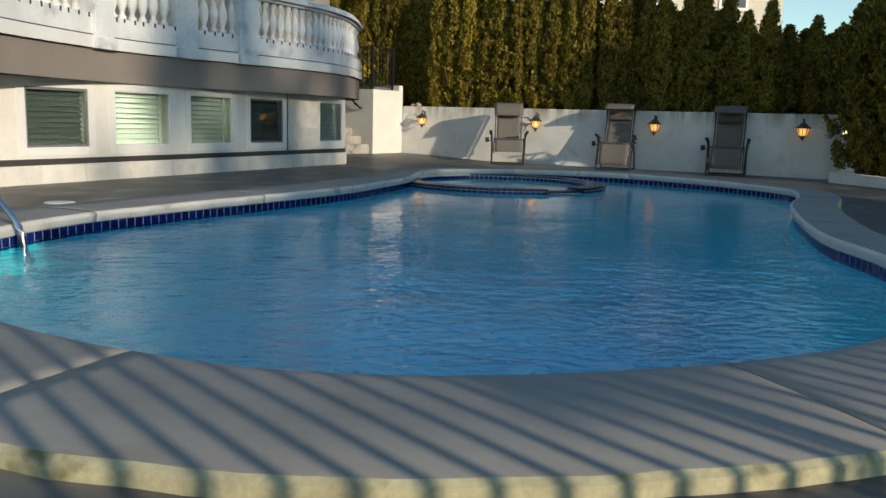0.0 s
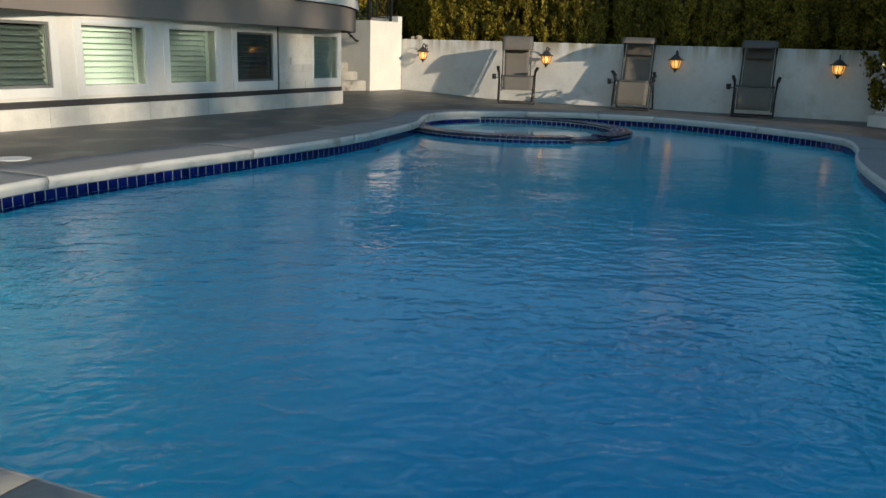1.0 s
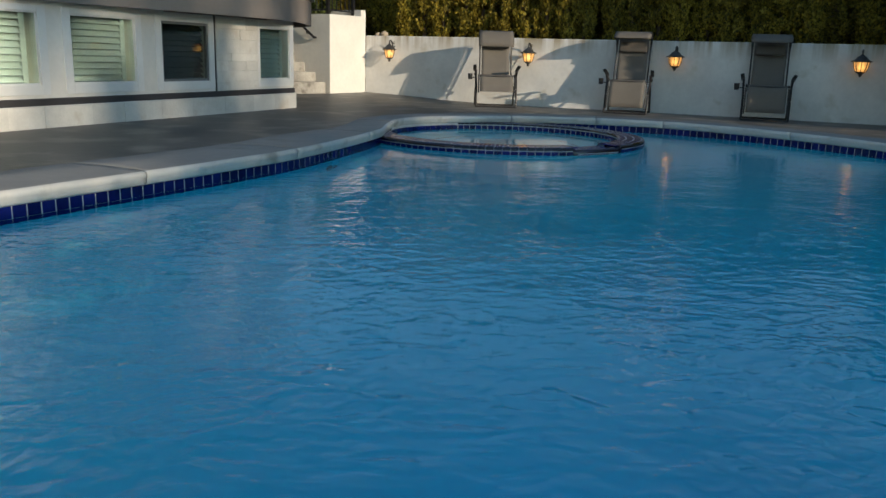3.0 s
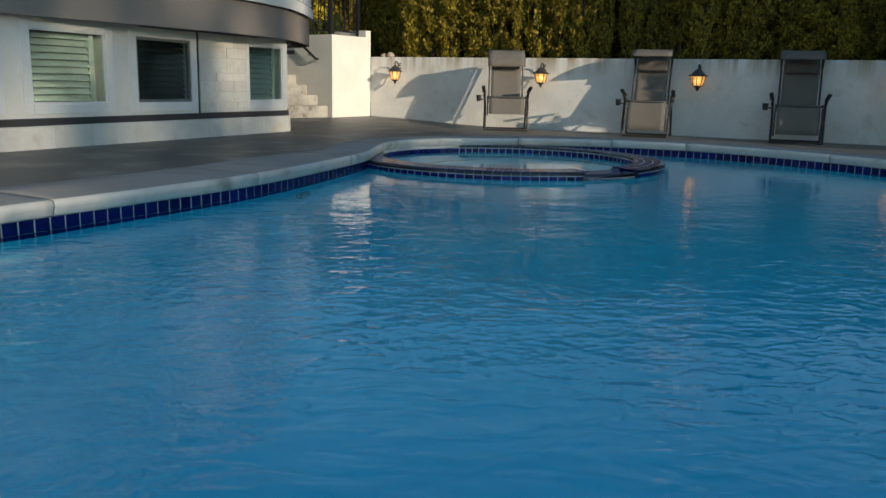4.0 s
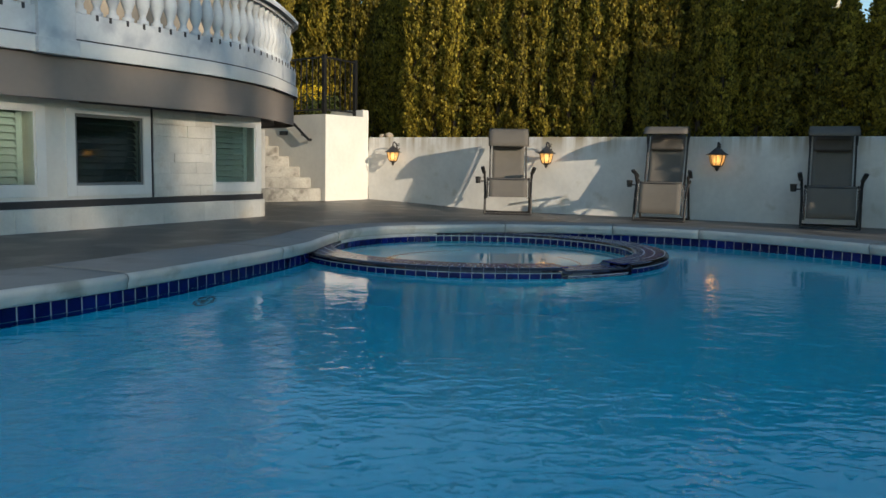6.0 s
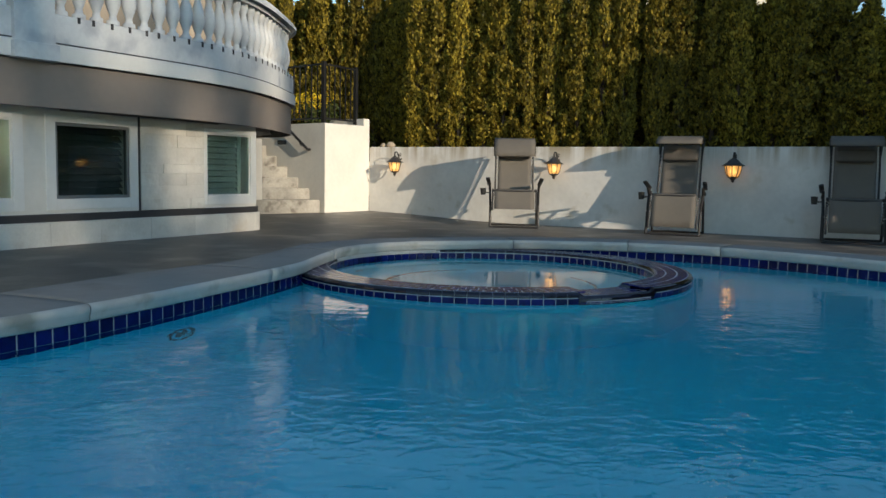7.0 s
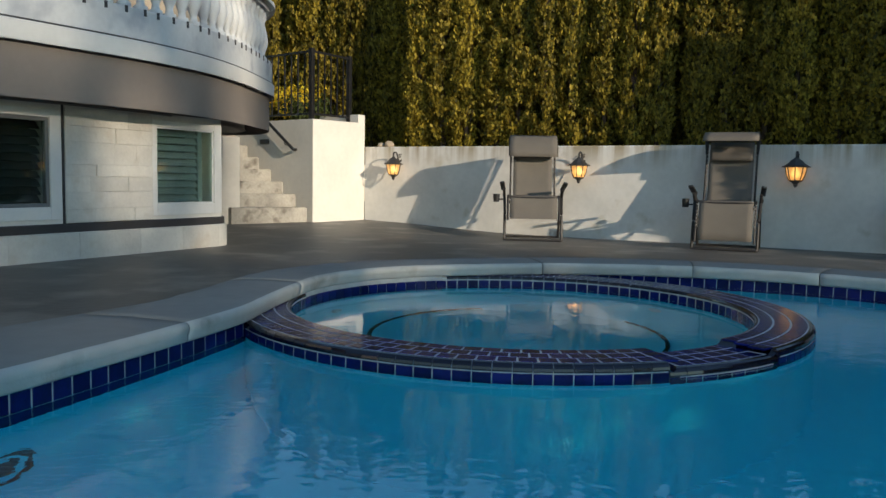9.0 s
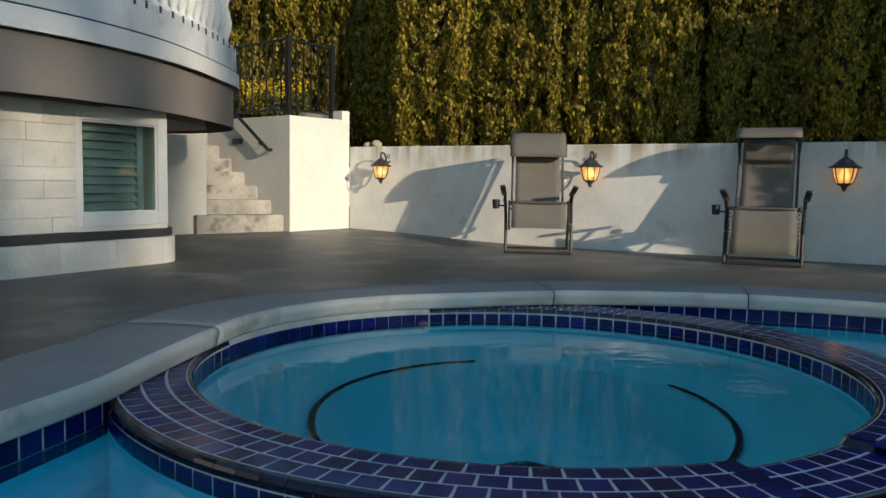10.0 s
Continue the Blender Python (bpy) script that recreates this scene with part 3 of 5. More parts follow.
strip_wall([wall_pt(-0.62 + 9.1 * i / 30) for i in range(31)], 0.2, -0.6, 1.055, "wall_north", WALLPAINT, "low white rendered garden wall with rusty run stains")
we = wall_pt(8.48)
PIER_L, PIER_R = Vector((0.19, 17.33, 0)), Vector((0.81, 17.92, 0))
PA = (PIER_R - PIER_L).normalized()
PB = Vector((-PA.y, PA.x, 0))
bm = bmesh.new()
add_sweep(bm, [PIER_L, PIER_R], [(0, -0.4), (0, 1.38), (0.012, 1.392), (3.2, 1.392), (3.2, -0.4)], False)
pier = part("wall_pier", bm, STUCCO)
tagged(pier, "square white stucco retaining pier beside the stairs", "wall", kind="structure")
bm = bmesh.new()
PR2 = PIER_R + PB * 0.02
add_sweep(bm, [PR2, PR2 + PA * 0.13], [(0.0, -0.4), (0.0, 1.50), (0.01, 1.51), (0.9, 1.51), (0.9, -0.4)], False)
kerb = part("wall_upstand", bm, STUCCO)
tagged(kerb, "short white stucco upstand at the wall's end", "wall", kind="structure")

stairs = thing("stairs", pose(0, 0, 0), "weathered concrete garden steps climbing beside a white wall", "stairs", kind="structure")
SB = Vector((-0.62, 0.785, 0))
SR = Vector((-0.90, -0.43, 0))
for i in range(8):
    r0 = PIER_L + Vector((-0.075, 0.06, 0)) + PB * 0.0 + SB * 0.27 * i - PA * 0.005
    bm = bmesh.new()
    w = min(1.4, 1.05 + 0.12 * i)
    pts = [r0, r0 + SR * w, r0 + SR * w + SB * 0.36, r0 + SB * 0.36]
    z0, z1 = -0.3 + 0.12 * i, 0.018 + 0.172 * (i + 1)
    lo = [bm.verts.new((p.x, p.y, z0)) for p in pts]
    hi = [bm.verts.new((p.x, p.y, z1)) for p in pts]
    bm.faces.new(lo[::-1])
    bm.faces.new(hi)
    for k in range(4):
        bm.faces.new((lo[k], lo[(k + 1) % 4], hi[(k + 1) % 4], hi[k]))
    bmesh.ops.bevel(bm, geom=[e for e in bm.edges if abs(e.verts[0].co.z - z1) + abs(e.verts[1].co.z - z1) < 1e-6], offset=0.012, segments=2, affect="EDGES")
    part("step", bm, STEPSTONE, stairs)

# handrail on the stair wall
rail = thing("handrail", pose(0, 0, 0), "black iron handrail sloping down the stair wall", "handrail")
ra = PIER_L + PB * 0.33 - PA * 0.07
rb = PIER_L + PB * 3.0 - PA * 0.07
p0, p1 = Vector((ra.x, ra.y, 0.98)), Vector((rb.x, rb.y, 2.82))
part("bar", tube(round_path([p0 + PA * 0.05, p0, p1]), 0.022, 8), BLACKMETAL, rail)
for t in (0.07, 0.5, 0.9):
    q = p0.lerp(p1, t)
    part("bracket", tube(round_path([q, q - Vector((0, 0, 0.06)), q - Vector((0, 0, 0.06)) + PA * 0.07], 0.03), 0.008, 6), BLACKMETAL, rail)

# step light, a dark slot in the stair wall
sl = thing("step_light", frame_at(PIER_L + PB * 1.05, PB, 1.10), "small dark recessed step light in the stair wall", "light")
bm = box((-0.1, 0.0, -0.035), (0.1, 0.02, 0.035), 0.005)
part("housing", bm, BLACKPLASTIC, sl)

# ---------------------------------------------------------------- raised bed behind the wall
bm = bmesh.new()
bed = [wall_pt(-0.6, -0.1), wall_pt(8.4, -0.1), wall_pt(9.5, -6), wall_pt(-9, -9), wall_pt(-7, -1.5), wall_pt(-1.6, -0.6)]
bm.faces.new([bm.verts.new((p.x, p.y, 0.97)) for p in bed])
# added bank, a dark backing for the bright gaps low in the hedge
bk = [wall_pt(9.0, -2.0), wall_pt(-9.0, -3.4)]
add_sweep(bm, [bk[1], bk[0]], [(0, 0.9), (0.0, 1.9), (0.5, 2.0), (0.5, 0.9)], False)
bedob = part("planting_bed", bm, SOIL)
tagged(bedob, "raised bed of dark bark soil behind the wall, with an added dark backing bank", "ground", kind="structure")


# ---------------------------------------------------------------- cedars
def cedar_meshes(seed, h=2.6, r=0.34, n=15500, lobe=1.0):
    rnd = random.Random(seed)
    verts, faces = [], []
    lobes = [(rnd.uniform(0, 2 * math.pi), rnd.uniform(0.2, 2.2), rnd.uniform(0.06, 0.16) * lobe) for _ in range(16)]
    for _ in range(n // 42):
        u = rnd.random() ** 0.8
        z = u * h
        a = rnd.uniform(0, 2 * math.pi)
        env = r * (0.62 + 0.38 * min(1, u * 5)) * (1 - max(0, (u - 0.5) / 0.5) ** 1.8 * 0.92)
        for la, lz, lr in lobes:
            env += lr * max(0, math.cos(a - la)) ** 6 * math.exp(-((z - lz) / 0.45) ** 2) * (1 if u < 0.8 else 0.3)
        inside = rnd.random() < 0.22
        rad = env * (rnd.uniform(0.35, 0.7) if inside else rnd.uniform(0.82, 1.08))
        outw = Vector((math.cos(a), math.sin(a), 0))
        c0 = Vector((rad * math.cos(a), rad * math.sin(a), z))
        lean = (Vector((0, 0, 1)) + outw * rnd.uniform(0.1, 0.6) + Vector((rnd.uniform(-.25, .25), rnd.uniform(-.25, .25), 0))).normalized()
        ln = rnd.uniform(0.10, 0.24) * (1 - 0.4 * u)
        for _k in range(42):
            t = rnd.random()
            c = c0 + lean * ln * (t - 0.4) + Vector((rnd.gauss(0, 1), rnd.gauss(0, 1), rnd.gauss(0, 0.7))) * 0.036 * (1.15 - 0.6 * t)
            up = (lean + Vector((rnd.uniform(-.8, .8), rnd.uniform(-.8, .8), rnd.uniform(-.3, .5)))).normalized()
            side = up.cross(outw + Vector((rnd.uniform(-.9, .9), rnd.uniform(-.9, .9), rnd.uniform(-.4, .4)))).normalized()
            L, w = rnd.uniform(0.035, 0.075), rnd.uniform(0.012, 0.026)
            b = len(verts)
            nrm = side.cross(up) * 0.008
            verts += [c, c + up * L * 0.45 + side * w + nrm, c + up * L, c + up * L * 0.5 - side * w - nrm]
            faces.append((b, b + 1, b + 2, b + 3))
    me = bpy.data.meshes.new("crown")
    me.from_pydata([tuple(v) for v in verts], [], faces)
    me.materials.append(CEDAR)
    bm = bmesh.new()
    add_tube(bm, [(0, 0, -0.15), (0.01, 0, h * 0.3), (-0.01, 0.01, h * 0.65), (0, 0, h * 0.94)], [0.05, 0.04, 0.025, 0.006], 7)
    for k in range(14):
        a, z = rnd.uniform(0, 6.28), rnd.uniform(0.15, h * 0.8)
        add_tube(bm, [(0, 0, z), (0.12 * math.cos(a), 0.12 * math.sin(a), z + 0.12), (0.2 * math.cos(a), 0.2 * math.sin(a), z + 0.32)], [0.012, 0.008, 0.003], 4)
    return me, mesh_of(bm, "trunk", BARK)


CEDARS = [cedar_meshes(11 + k, 2.6, 0.32 + 0.02 * (k % 3)) for k in range(5)]


HEDGE = [cedar_meshes(41 + k, 2.6, 0.185 + 0.012 * (k % 3), 15500, 0.55) for k in range(5)]


def cedar(p, z, height, width, k, turn, group, label, meshes=CEDARS):
    ob = new("cedar_tree")
    ob.matrix_world = Matrix.Translation((p.x, p.y, z)) @ Euler((0, 0, turn)).to_matrix().to_4x4()
    for nm, me in zip(("crown", "trunk"), meshes[k % len(meshes)]):
        c = new(nm, me)
        c.parent = ob
        c.scale = (width, width, height / 2.6)
    return tagged(ob, label, "tree", group)


rnd = random.Random(5)
for row in range(2):
    for i in range(38):
        s = -5.2 + 0.395 * i + 0.2 * row
        p = wall_pt(s + rnd.uniform(-0.05, 0.05), -0.60 - 0.70 * row - rnd.uniform(-0.08, 0.10) - (0.5 * ease(0.2, -1.2, s)))
        hgt = 2.70 + rnd.uniform(-0.2, 0.25) + 0.40 * ease(0.6, -1.2, s) - 0.70 * ease(3.0, 8.0, s) - 0.35 * ease(6.0, 8.2, s) - 0.15 * row
        cedar(p, 0.97, hgt, rnd.uniform(0.70, 0.96) + 0.6 * row, i + row, rnd.uniform(0, 6.28), "cedar hedge", "tall columnar golden-green cedar in a dense hedge", HEDGE)
for row in range(2):
    for i in range(5):
        p = V2(8.42 - 0.05 * i + 0.55 * row, 12.35 - 0.42 * i - 0.2 * row)
        cedar(p, 0.05, 3.0 + rnd.uniform(-0.2, 0.3) + 0.14 * i, rnd.uniform(1.0, 1.15), i + 2, rnd.uniform(0, 6.28), "side hedge", "dark green columnar cedar in shade beside the deck; tall outer ones added unseen as blockers")

# taller cedars out of view, added to cut the sky light on the right
for i in range(9):
    p = V2(10.3 + 0.5 * (i % 2) + rnd.uniform(-0.1, 0.1), 11.4 - 0.33 * i)
    cedar(p, -0.1, 6.6 + rnd.uniform(-0.4, 0.5), 1.4, i, rnd.uniform(0, 6.28), "side hedge", "dark green columnar cedar in shade beside the deck; tall outer ones added unseen as blockers")

# a further unseen row, added to block sky and sun from that side
for i in range(22):
    y = 8.3 - 0.36 * i
    p = V2(11.3 + 0.667 * (8.3 - y) + 0.5 * (i % 2) + rnd.uniform(-0.1, 0.1), y)
    cedar(p, -0.1, 6.2 + rnd.uniform(-0.4, 0.5), 1.5, i, rnd.uniform(0, 6.28), "side hedge", "dark green columnar cedar in shade beside the deck; tall outer ones added unseen as blockers")

# low kerb at the foot of the side hedge
ka = V2(7.50, 11.75)
kb = V2(7.42, 6.0)
strip_wall([kb, ka], -0.18, -0.4, 0.10, "wall_east", STUCCO, "low white rendered kerb below the side hedge")


# ---------------------------------------------------------------- house, lower storey
def house_m(s, z=0.0, off=0.0):
    return frame_at(HOUSE_P + HOUSE_D * s + HOUSE_N * off, HOUSE_D, z)


# in a house frame x runs along the wall, -y points out of the wall, z is up
S0, S1 = -6.0, 4.24
house = thing("house", house_m(0), "white house with low windows, taupe fascia and balustraded balcony", "house")
WINS = [(-3.95, -3.10), (-2.14, -1.31), (-0.91, 0.0), (0.38, 1.23), (1.63, 2.43), (3.455, 4.14)]
WZ0, WZ1 = 0.35, 1.01
edges = [S0] + [v for w in WINS for v in w] + [S1]
for a, b in zip(edges[0::2], edges[1::2]):
    part("wall", box((a, 0, 0.2), (b, 0.22, 1.12)), STUCCO, house, "white painted wall between the windows")
for a, b in WINS:
    part("wall", box((a, 0, 0.2), (b, 0.22, WZ0)), STUCCO, house)
    part("wall", box((a, 0, WZ1), (b, 0.22, 1.12)), STUCCO, house)
# end wall beyond the corner, and the short wall that closes the stair foot
part("wall", box((S1 - 0.22, 0.22, -0.3), (S1, 3.6, 1.12)), STUCCO, house, "shaded white side wall under the balcony")
bm = box((-1.6, 0, -0.3), (0, 0.22, 1.11))
bm.transform(house_m(0).inverted() @ frame_at((-0.744, 17.06), (0.92, 0.38)))
part("wall", bm, STUCCO, house, "shaded white wall beside the stairs")

# projecting base course and dark ledge, rounded at the corner
def corner_line(off, r, S1=S1 + 0.15):
    pts = [Vector((S0, -off, 0)), Vector((S1 - r, -off, 0))]
    for i in range(1, 9):
        t = math.pi / 2 * i / 8
        pts.append(Vector((S1 - r + (r + off) * math.sin(t), r - (r + off) * math.cos(t), 0)))
    pts.append(Vector((S1 + off, 1.3, 0)))
    return pts


def base_run(z0, z1, off, name, material, label, parent):
    line = corner_line(off, 0.26)
    bm = bmesh.new()
    add_sweep(bm, line, [(0, z0), (0, z1 - 0.008), (0.008, z1), (0.2, z1), (0.2, z0)], False)
    return part(name, bm, material, parent, label)


base_core = base_run(-0.3, 0.155, 0.055, "base_course", LIMESTONE, "rough white limestone base course", house)
base_run(0.157, 0.222, 0.035, "ledge", DARKBAND, "dark grey ledge above the base course", house)


def window(s0, s1, dark, half):
    """A window unit: white casing, dark sash, glass, shutter slats and a shallow box painted dark for the dim room."""
    c = 0.095
    bm = bmesh.new()
    for lo, hi in (((s0 - c, -0.012, WZ0 - c), (s0, 0.10, WZ1 + c * 0.6)), ((s1, -0.012, WZ0 - c), (s1 + c, 0.10, WZ1 + c * 0.6)),
                   ((s0, -0.012, WZ0 - c), (s1, 0.10, WZ0)), ((s0, -0.012, WZ1), (s1, 0.10, WZ1 + c * 0.6))):
        add_box(bm, lo, hi, 0.004)
    win = part("window", bm, WHITE_TRIM, house, "low window in a white casing with slatted shutters")
    f = 0.028 if dark else 0.014
    bm = bmesh.new()
    for lo, hi in (((s0, 0.002, WZ0), (s0 + f, 0.05, WZ1)), ((s1 - f, 0.002, WZ0), (s1, 0.05, WZ1)), ((s0 + f, 0.002, WZ0), (s1 - f, 0.05, WZ0 + f)), ((s0 + f, 0.002, WZ1 - f), (s1 - f, 0.05, WZ1))):
        add_box(bm, lo, hi, 0.003)
    part("sash", bm, DARKSASH if dark else WHITE_TRIM, win)
    bm = box((s0 + f, 0.010, WZ0 + f), (s1 - f, 0.016, WZ1 - f))
    g = part("pane", bm, GLASS, win, "green tinted glass")
    g.visible_shadow = s0 > 1.5
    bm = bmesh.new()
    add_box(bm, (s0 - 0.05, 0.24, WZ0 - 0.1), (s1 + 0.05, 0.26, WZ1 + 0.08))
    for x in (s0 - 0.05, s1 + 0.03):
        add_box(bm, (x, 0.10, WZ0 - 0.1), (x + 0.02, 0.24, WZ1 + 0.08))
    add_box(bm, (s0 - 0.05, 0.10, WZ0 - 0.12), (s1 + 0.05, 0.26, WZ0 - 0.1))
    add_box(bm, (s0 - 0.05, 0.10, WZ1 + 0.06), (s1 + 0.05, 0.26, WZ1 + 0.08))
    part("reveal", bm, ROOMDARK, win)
    n = 10
    x1 = s1 - f - (0.12 if half else 0.0)
    for i in range(n):
        z = WZ0 + f + (WZ1 - WZ0 - 2 * f) * (i + 0.5) / n
        m = Matrix.Translation(((s0 + x1) / 2, 0.085, z)) @ Euler((radians(50), 0, 0)).to_matrix().to_4x4()
        bm = bmesh.new()
        add_box(bm, (-(x1 - s0) / 2 + 0.005, -0.036, -0.005), ((x1 - s0) / 2 - 0.005, 0.036, 0.005), 0.004, m)
        part("slat", bm, DARKSLAT if dark else SLAT, win)
    if half:
        part("stile", box((x1, 0.07, WZ0 + f), (x1 + 0.06, 0.10, WZ1 - f), 0.004), SLAT, win)
    return win


DARKSASH = mat("dark_grey_sash", (0.16, 0.165, 0.165), 0.5, 0.08, 6, 0.05, 60)
DARKSLAT = mat("dark_shutter", (0.045, 0.052, 0.055), 0.5, 0.06, 6, 0.05, 60)
for (a, b), dk, hf in zip(WINS, (True, True, False, False, True, False), (False, False, True, True, False, True)):
    window(a, b, dk, hf)
# vertical joint between the painted wall and the stone panel
part("joint", box((2.535, -0.012, 0.222), (2.55, 0.01, 1.11)), DARKBAND, house, "dark vertical joint")

# cladding stones on the panel and the base, laid in courses
rnd = random.Random(21)
zc = 0.226
heights = [0.105, 0.13, 0.12, 0.09, 0.17, 0.12, 0.14]
for hgt in heights:
    z1 = min(zc + hgt, 1.11)
    x = 2.553
    while x < 3.395:
        L = rnd.uniform(0.22, 0.48)
        x1 = x + L
        if 3.40 - x1 < 0.14:
            x1 = 3.40
        d = rnd.uniform(0.014, 0.026)
        bm = bmesh.new()
        add_box(bm, (x + 0.001, -d, zc + 0.001), (x1 - 0.001, 0.0, z1 - 0.001), 0.003)
        part("stone", bm, LIMESTONE, house)
        x = x1
    zc = z1
x = S0
while x < S1 - 0.13:
    x1 = min(x + rnd.uniform(0.35, 0.6), S1 - 0.09)
    d = rnd.uniform(0.058, 0.068)
    bm = bmesh.new()
    add_box(bm, (x + 0.001, -d, -0.10), (x1 - 0.001, -0.05, 0.150 + rnd.uniform(-0.003, 0.003)), 0.004)
    part("stone", bm, LIMESTONE, house)
    x = x1

# ---------------------------------------------------------------- balcony
BAL_W = spline([(-4.6, 5.0), (-4.05, 6.6), (-3.62, 8.3), (-3.14, 9.62), (-2.60, 10.38), (-1.86, 11.28), (-1.20, 12.12), (-0.72, 12.83), (-0.38, 13.68), (-0.20, 14.75),
                (-0.16, 15.5), (-0.42, 16.25), (-1.05, 16.75), (-2.0, 17.0), (-3.2, 17.0)], 14, False)
BAL_W = even(BAL_W, 0.045)
HM = house_m(0).inverted()
BAL = [HM @ p for p in BAL_W]


def ring_of(off, line=None):
    return offset(line or BAL, off, False)


def band(z0, z1, off, thick, name, material, label, bev=0.01):
    bm = bmesh.new()
    add_sweep(bm, BAL, [(-off, z0), (-off - 0.0, z1 - bev), (-off + bev, z1), (thick, z1), (thick, z0)], False)
    return part(name, bm, material, balcony, label)


balcony = thing("balcony", house_m(0), "curved balcony with taupe fascia and white balustrade", "balcony")
band(1.105, 1.475, -0.03, 0.30, "fascia", TAUPE, "curved taupe rendered fascia")
band(1.477, 1.615, 0.025, 0.30, "band", WHITE_TRIM, "smooth white band over the fascia")
band(1.617, 1.630, 0.012, 0.30, "flashing", DARKBAND, "dark drip line")
band(1.631, 1.86, 0.0, 0.22, "plinth", PLINTHPAINT, "weathered white balustrade plinth")
band(2.40, 2.44, -0.03, 0.19, "rail_moulding", PLINTHPAINT, "")
band(2.44, 2.50, 0.035, 0.255, "rail", PLINTHPAINT, "moulded white handrail", 0.02)
band(2.50, 2.535, 0.0, 0.22, "rail_cap", PLINTHPAINT, "", 0.014)
# soffit and balcony floor
bm = bmesh.new()
off = ring_of(0.28)
back = [Vector((p.x, 4.6, 0)) for p in off]
for z in (1.112, 1.60):
    r0 = [bm.verts.new((p.x, p.y, z)) for p in off]
    r1 = [bm.verts.new((p.x, 4.6, z)) for p in back]
    for i in range(len(off) - 1):
        if abs(r0[i].co.x - r0[i + 1].co.x) > 1e-4:
            bm.faces.new((r0[i], r0[i + 1], r1[i + 1], r1[i]))
part("slab", bm, TAUPE, balcony, "taupe soffit under the balcony")

base_prof = [(0.055, 0.0), (0.055, 0.05), (0.035, 0.06), (0.03, 0.10), (0.042, 0.13), (0.066, 0.20), (0.070, 0.25), (0.055, 0.33), (0.035, 0.40), (0.030, 0.44), (0.042, 0.46), (0.042, 0.48), (0.052, 0.49), (0.052, 0.545)]
bal_me = mesh_of(lathe(base_prof, 12), "baluster", PLINTHPAINT, True)
PED = [(-3.30, 9.25), (-2.55, 10.42), (-1.86, 11.28)]
def near_ped(p):
    return min((HM @ V2(*q) - p).length for q in PED)


cl = even(ring_of(0.11), 0.165)
# dark plates on the plinth face stand in for the shade in its notches
slot_me = mesh_of(box((-0.012, -0.004, -0.05), (0.012, 0.004, 0.0)), "slot", DARKBAND)
outl = ring_of(-0.002)
for k, p in enumerate(cl):
    if near_ped(p) < 0.20:
        continue
    ob = shared("baluster", bal_me, balcony, Matrix.Translation((p.x, p.y, 1.858)))
    q = cl[k + 1] if k + 1 < len(cl) else p
    mid = (p + q) / 2
    i = min(range(len(outl)), key=lambda j: (outl[j] - mid).length)
    t = (outl[min(i + 1, len(outl) - 1)] - outl[i - 1]).normalized() if i else Vector((1, 0, 0))
    shared("slot", slot_me, balcony, frame_at(outl[i], t, 1.862))
for x, y in PED:
    c = HM @ V2(x, y)
    i = min(range(1, len(BAL) - 1), key=lambda j: (BAL[j] - c).length)
    t = (BAL[i + 1] - BAL[i - 1]).normalized()
    bm = bmesh.new()
    add_box(bm, (-0.17, -0.045, 1.58), (0.17, 0.26, 2.52), 0.008)
    add_box(bm, (-0.19, -0.07, 1.47), (0.19, 0.26, 1.60), 0.006)
    add_box(bm, (-0.20, -0.075, 2.50), (0.20, 0.30, 2.57), 0.012)
    bm.transform(frame_at(BAL[i], t))
    part("pedestal", bm, PLINTHPAINT, balcony, "white rectangular pedestal block")

# upper storey set back behind the balcony
upper = thing("upper_storey", house_m(0), "white upper storey with wide dark glazed doors", "house")
bm = bmesh.new()
add_box(bm, (-8.0, 1.9, 1.6), (-4.6, 2.1, 4.6))
add_box(bm, (-1.2, 1.9, 1.6), (6.6, 2.1, 4.6))
add_box(bm, (-4.6, 1.9, 3.7), (-1.2, 2.1, 4.6))
add_box(bm, (6.4, 2.1, 1.6), (6.6, 7.0, 4.6))
part("wall", bm, TAN, upper)
part("roof", box((-8.2, 1.5, 4.6), (6.9, 8.0, 4.75), 0.02), ROOF, upper)
for x0 in (-4.6, -3.45, -2.3):
    bm = bmesh.new()
    for lo, hi in (((x0, 1.92, 1.62), (x0 + 0.05, 1.98, 3.7)), ((x0 + 1.1, 1.92, 1.62), (x0 + 1.15, 1.98, 3.7)), ((x0, 1.92, 3.62), (x0 + 1.15, 1.98, 3.7)), ((x0, 1.92, 1.62), (x0 + 1.15, 1.98, 1.72))):
        add_box(bm, lo, hi, 0.004)
    d = part("glazed_door", bm, DARKSASH, upper, "dark framed glazed door")
    part("pane", box((x0 + 0.05, 1.95, 1.72), (x0 + 1.1, 1.956, 3.62)), GLASS, d)
# backing painted dark in place of the room's depth
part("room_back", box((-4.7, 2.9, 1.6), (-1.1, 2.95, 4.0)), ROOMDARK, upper)


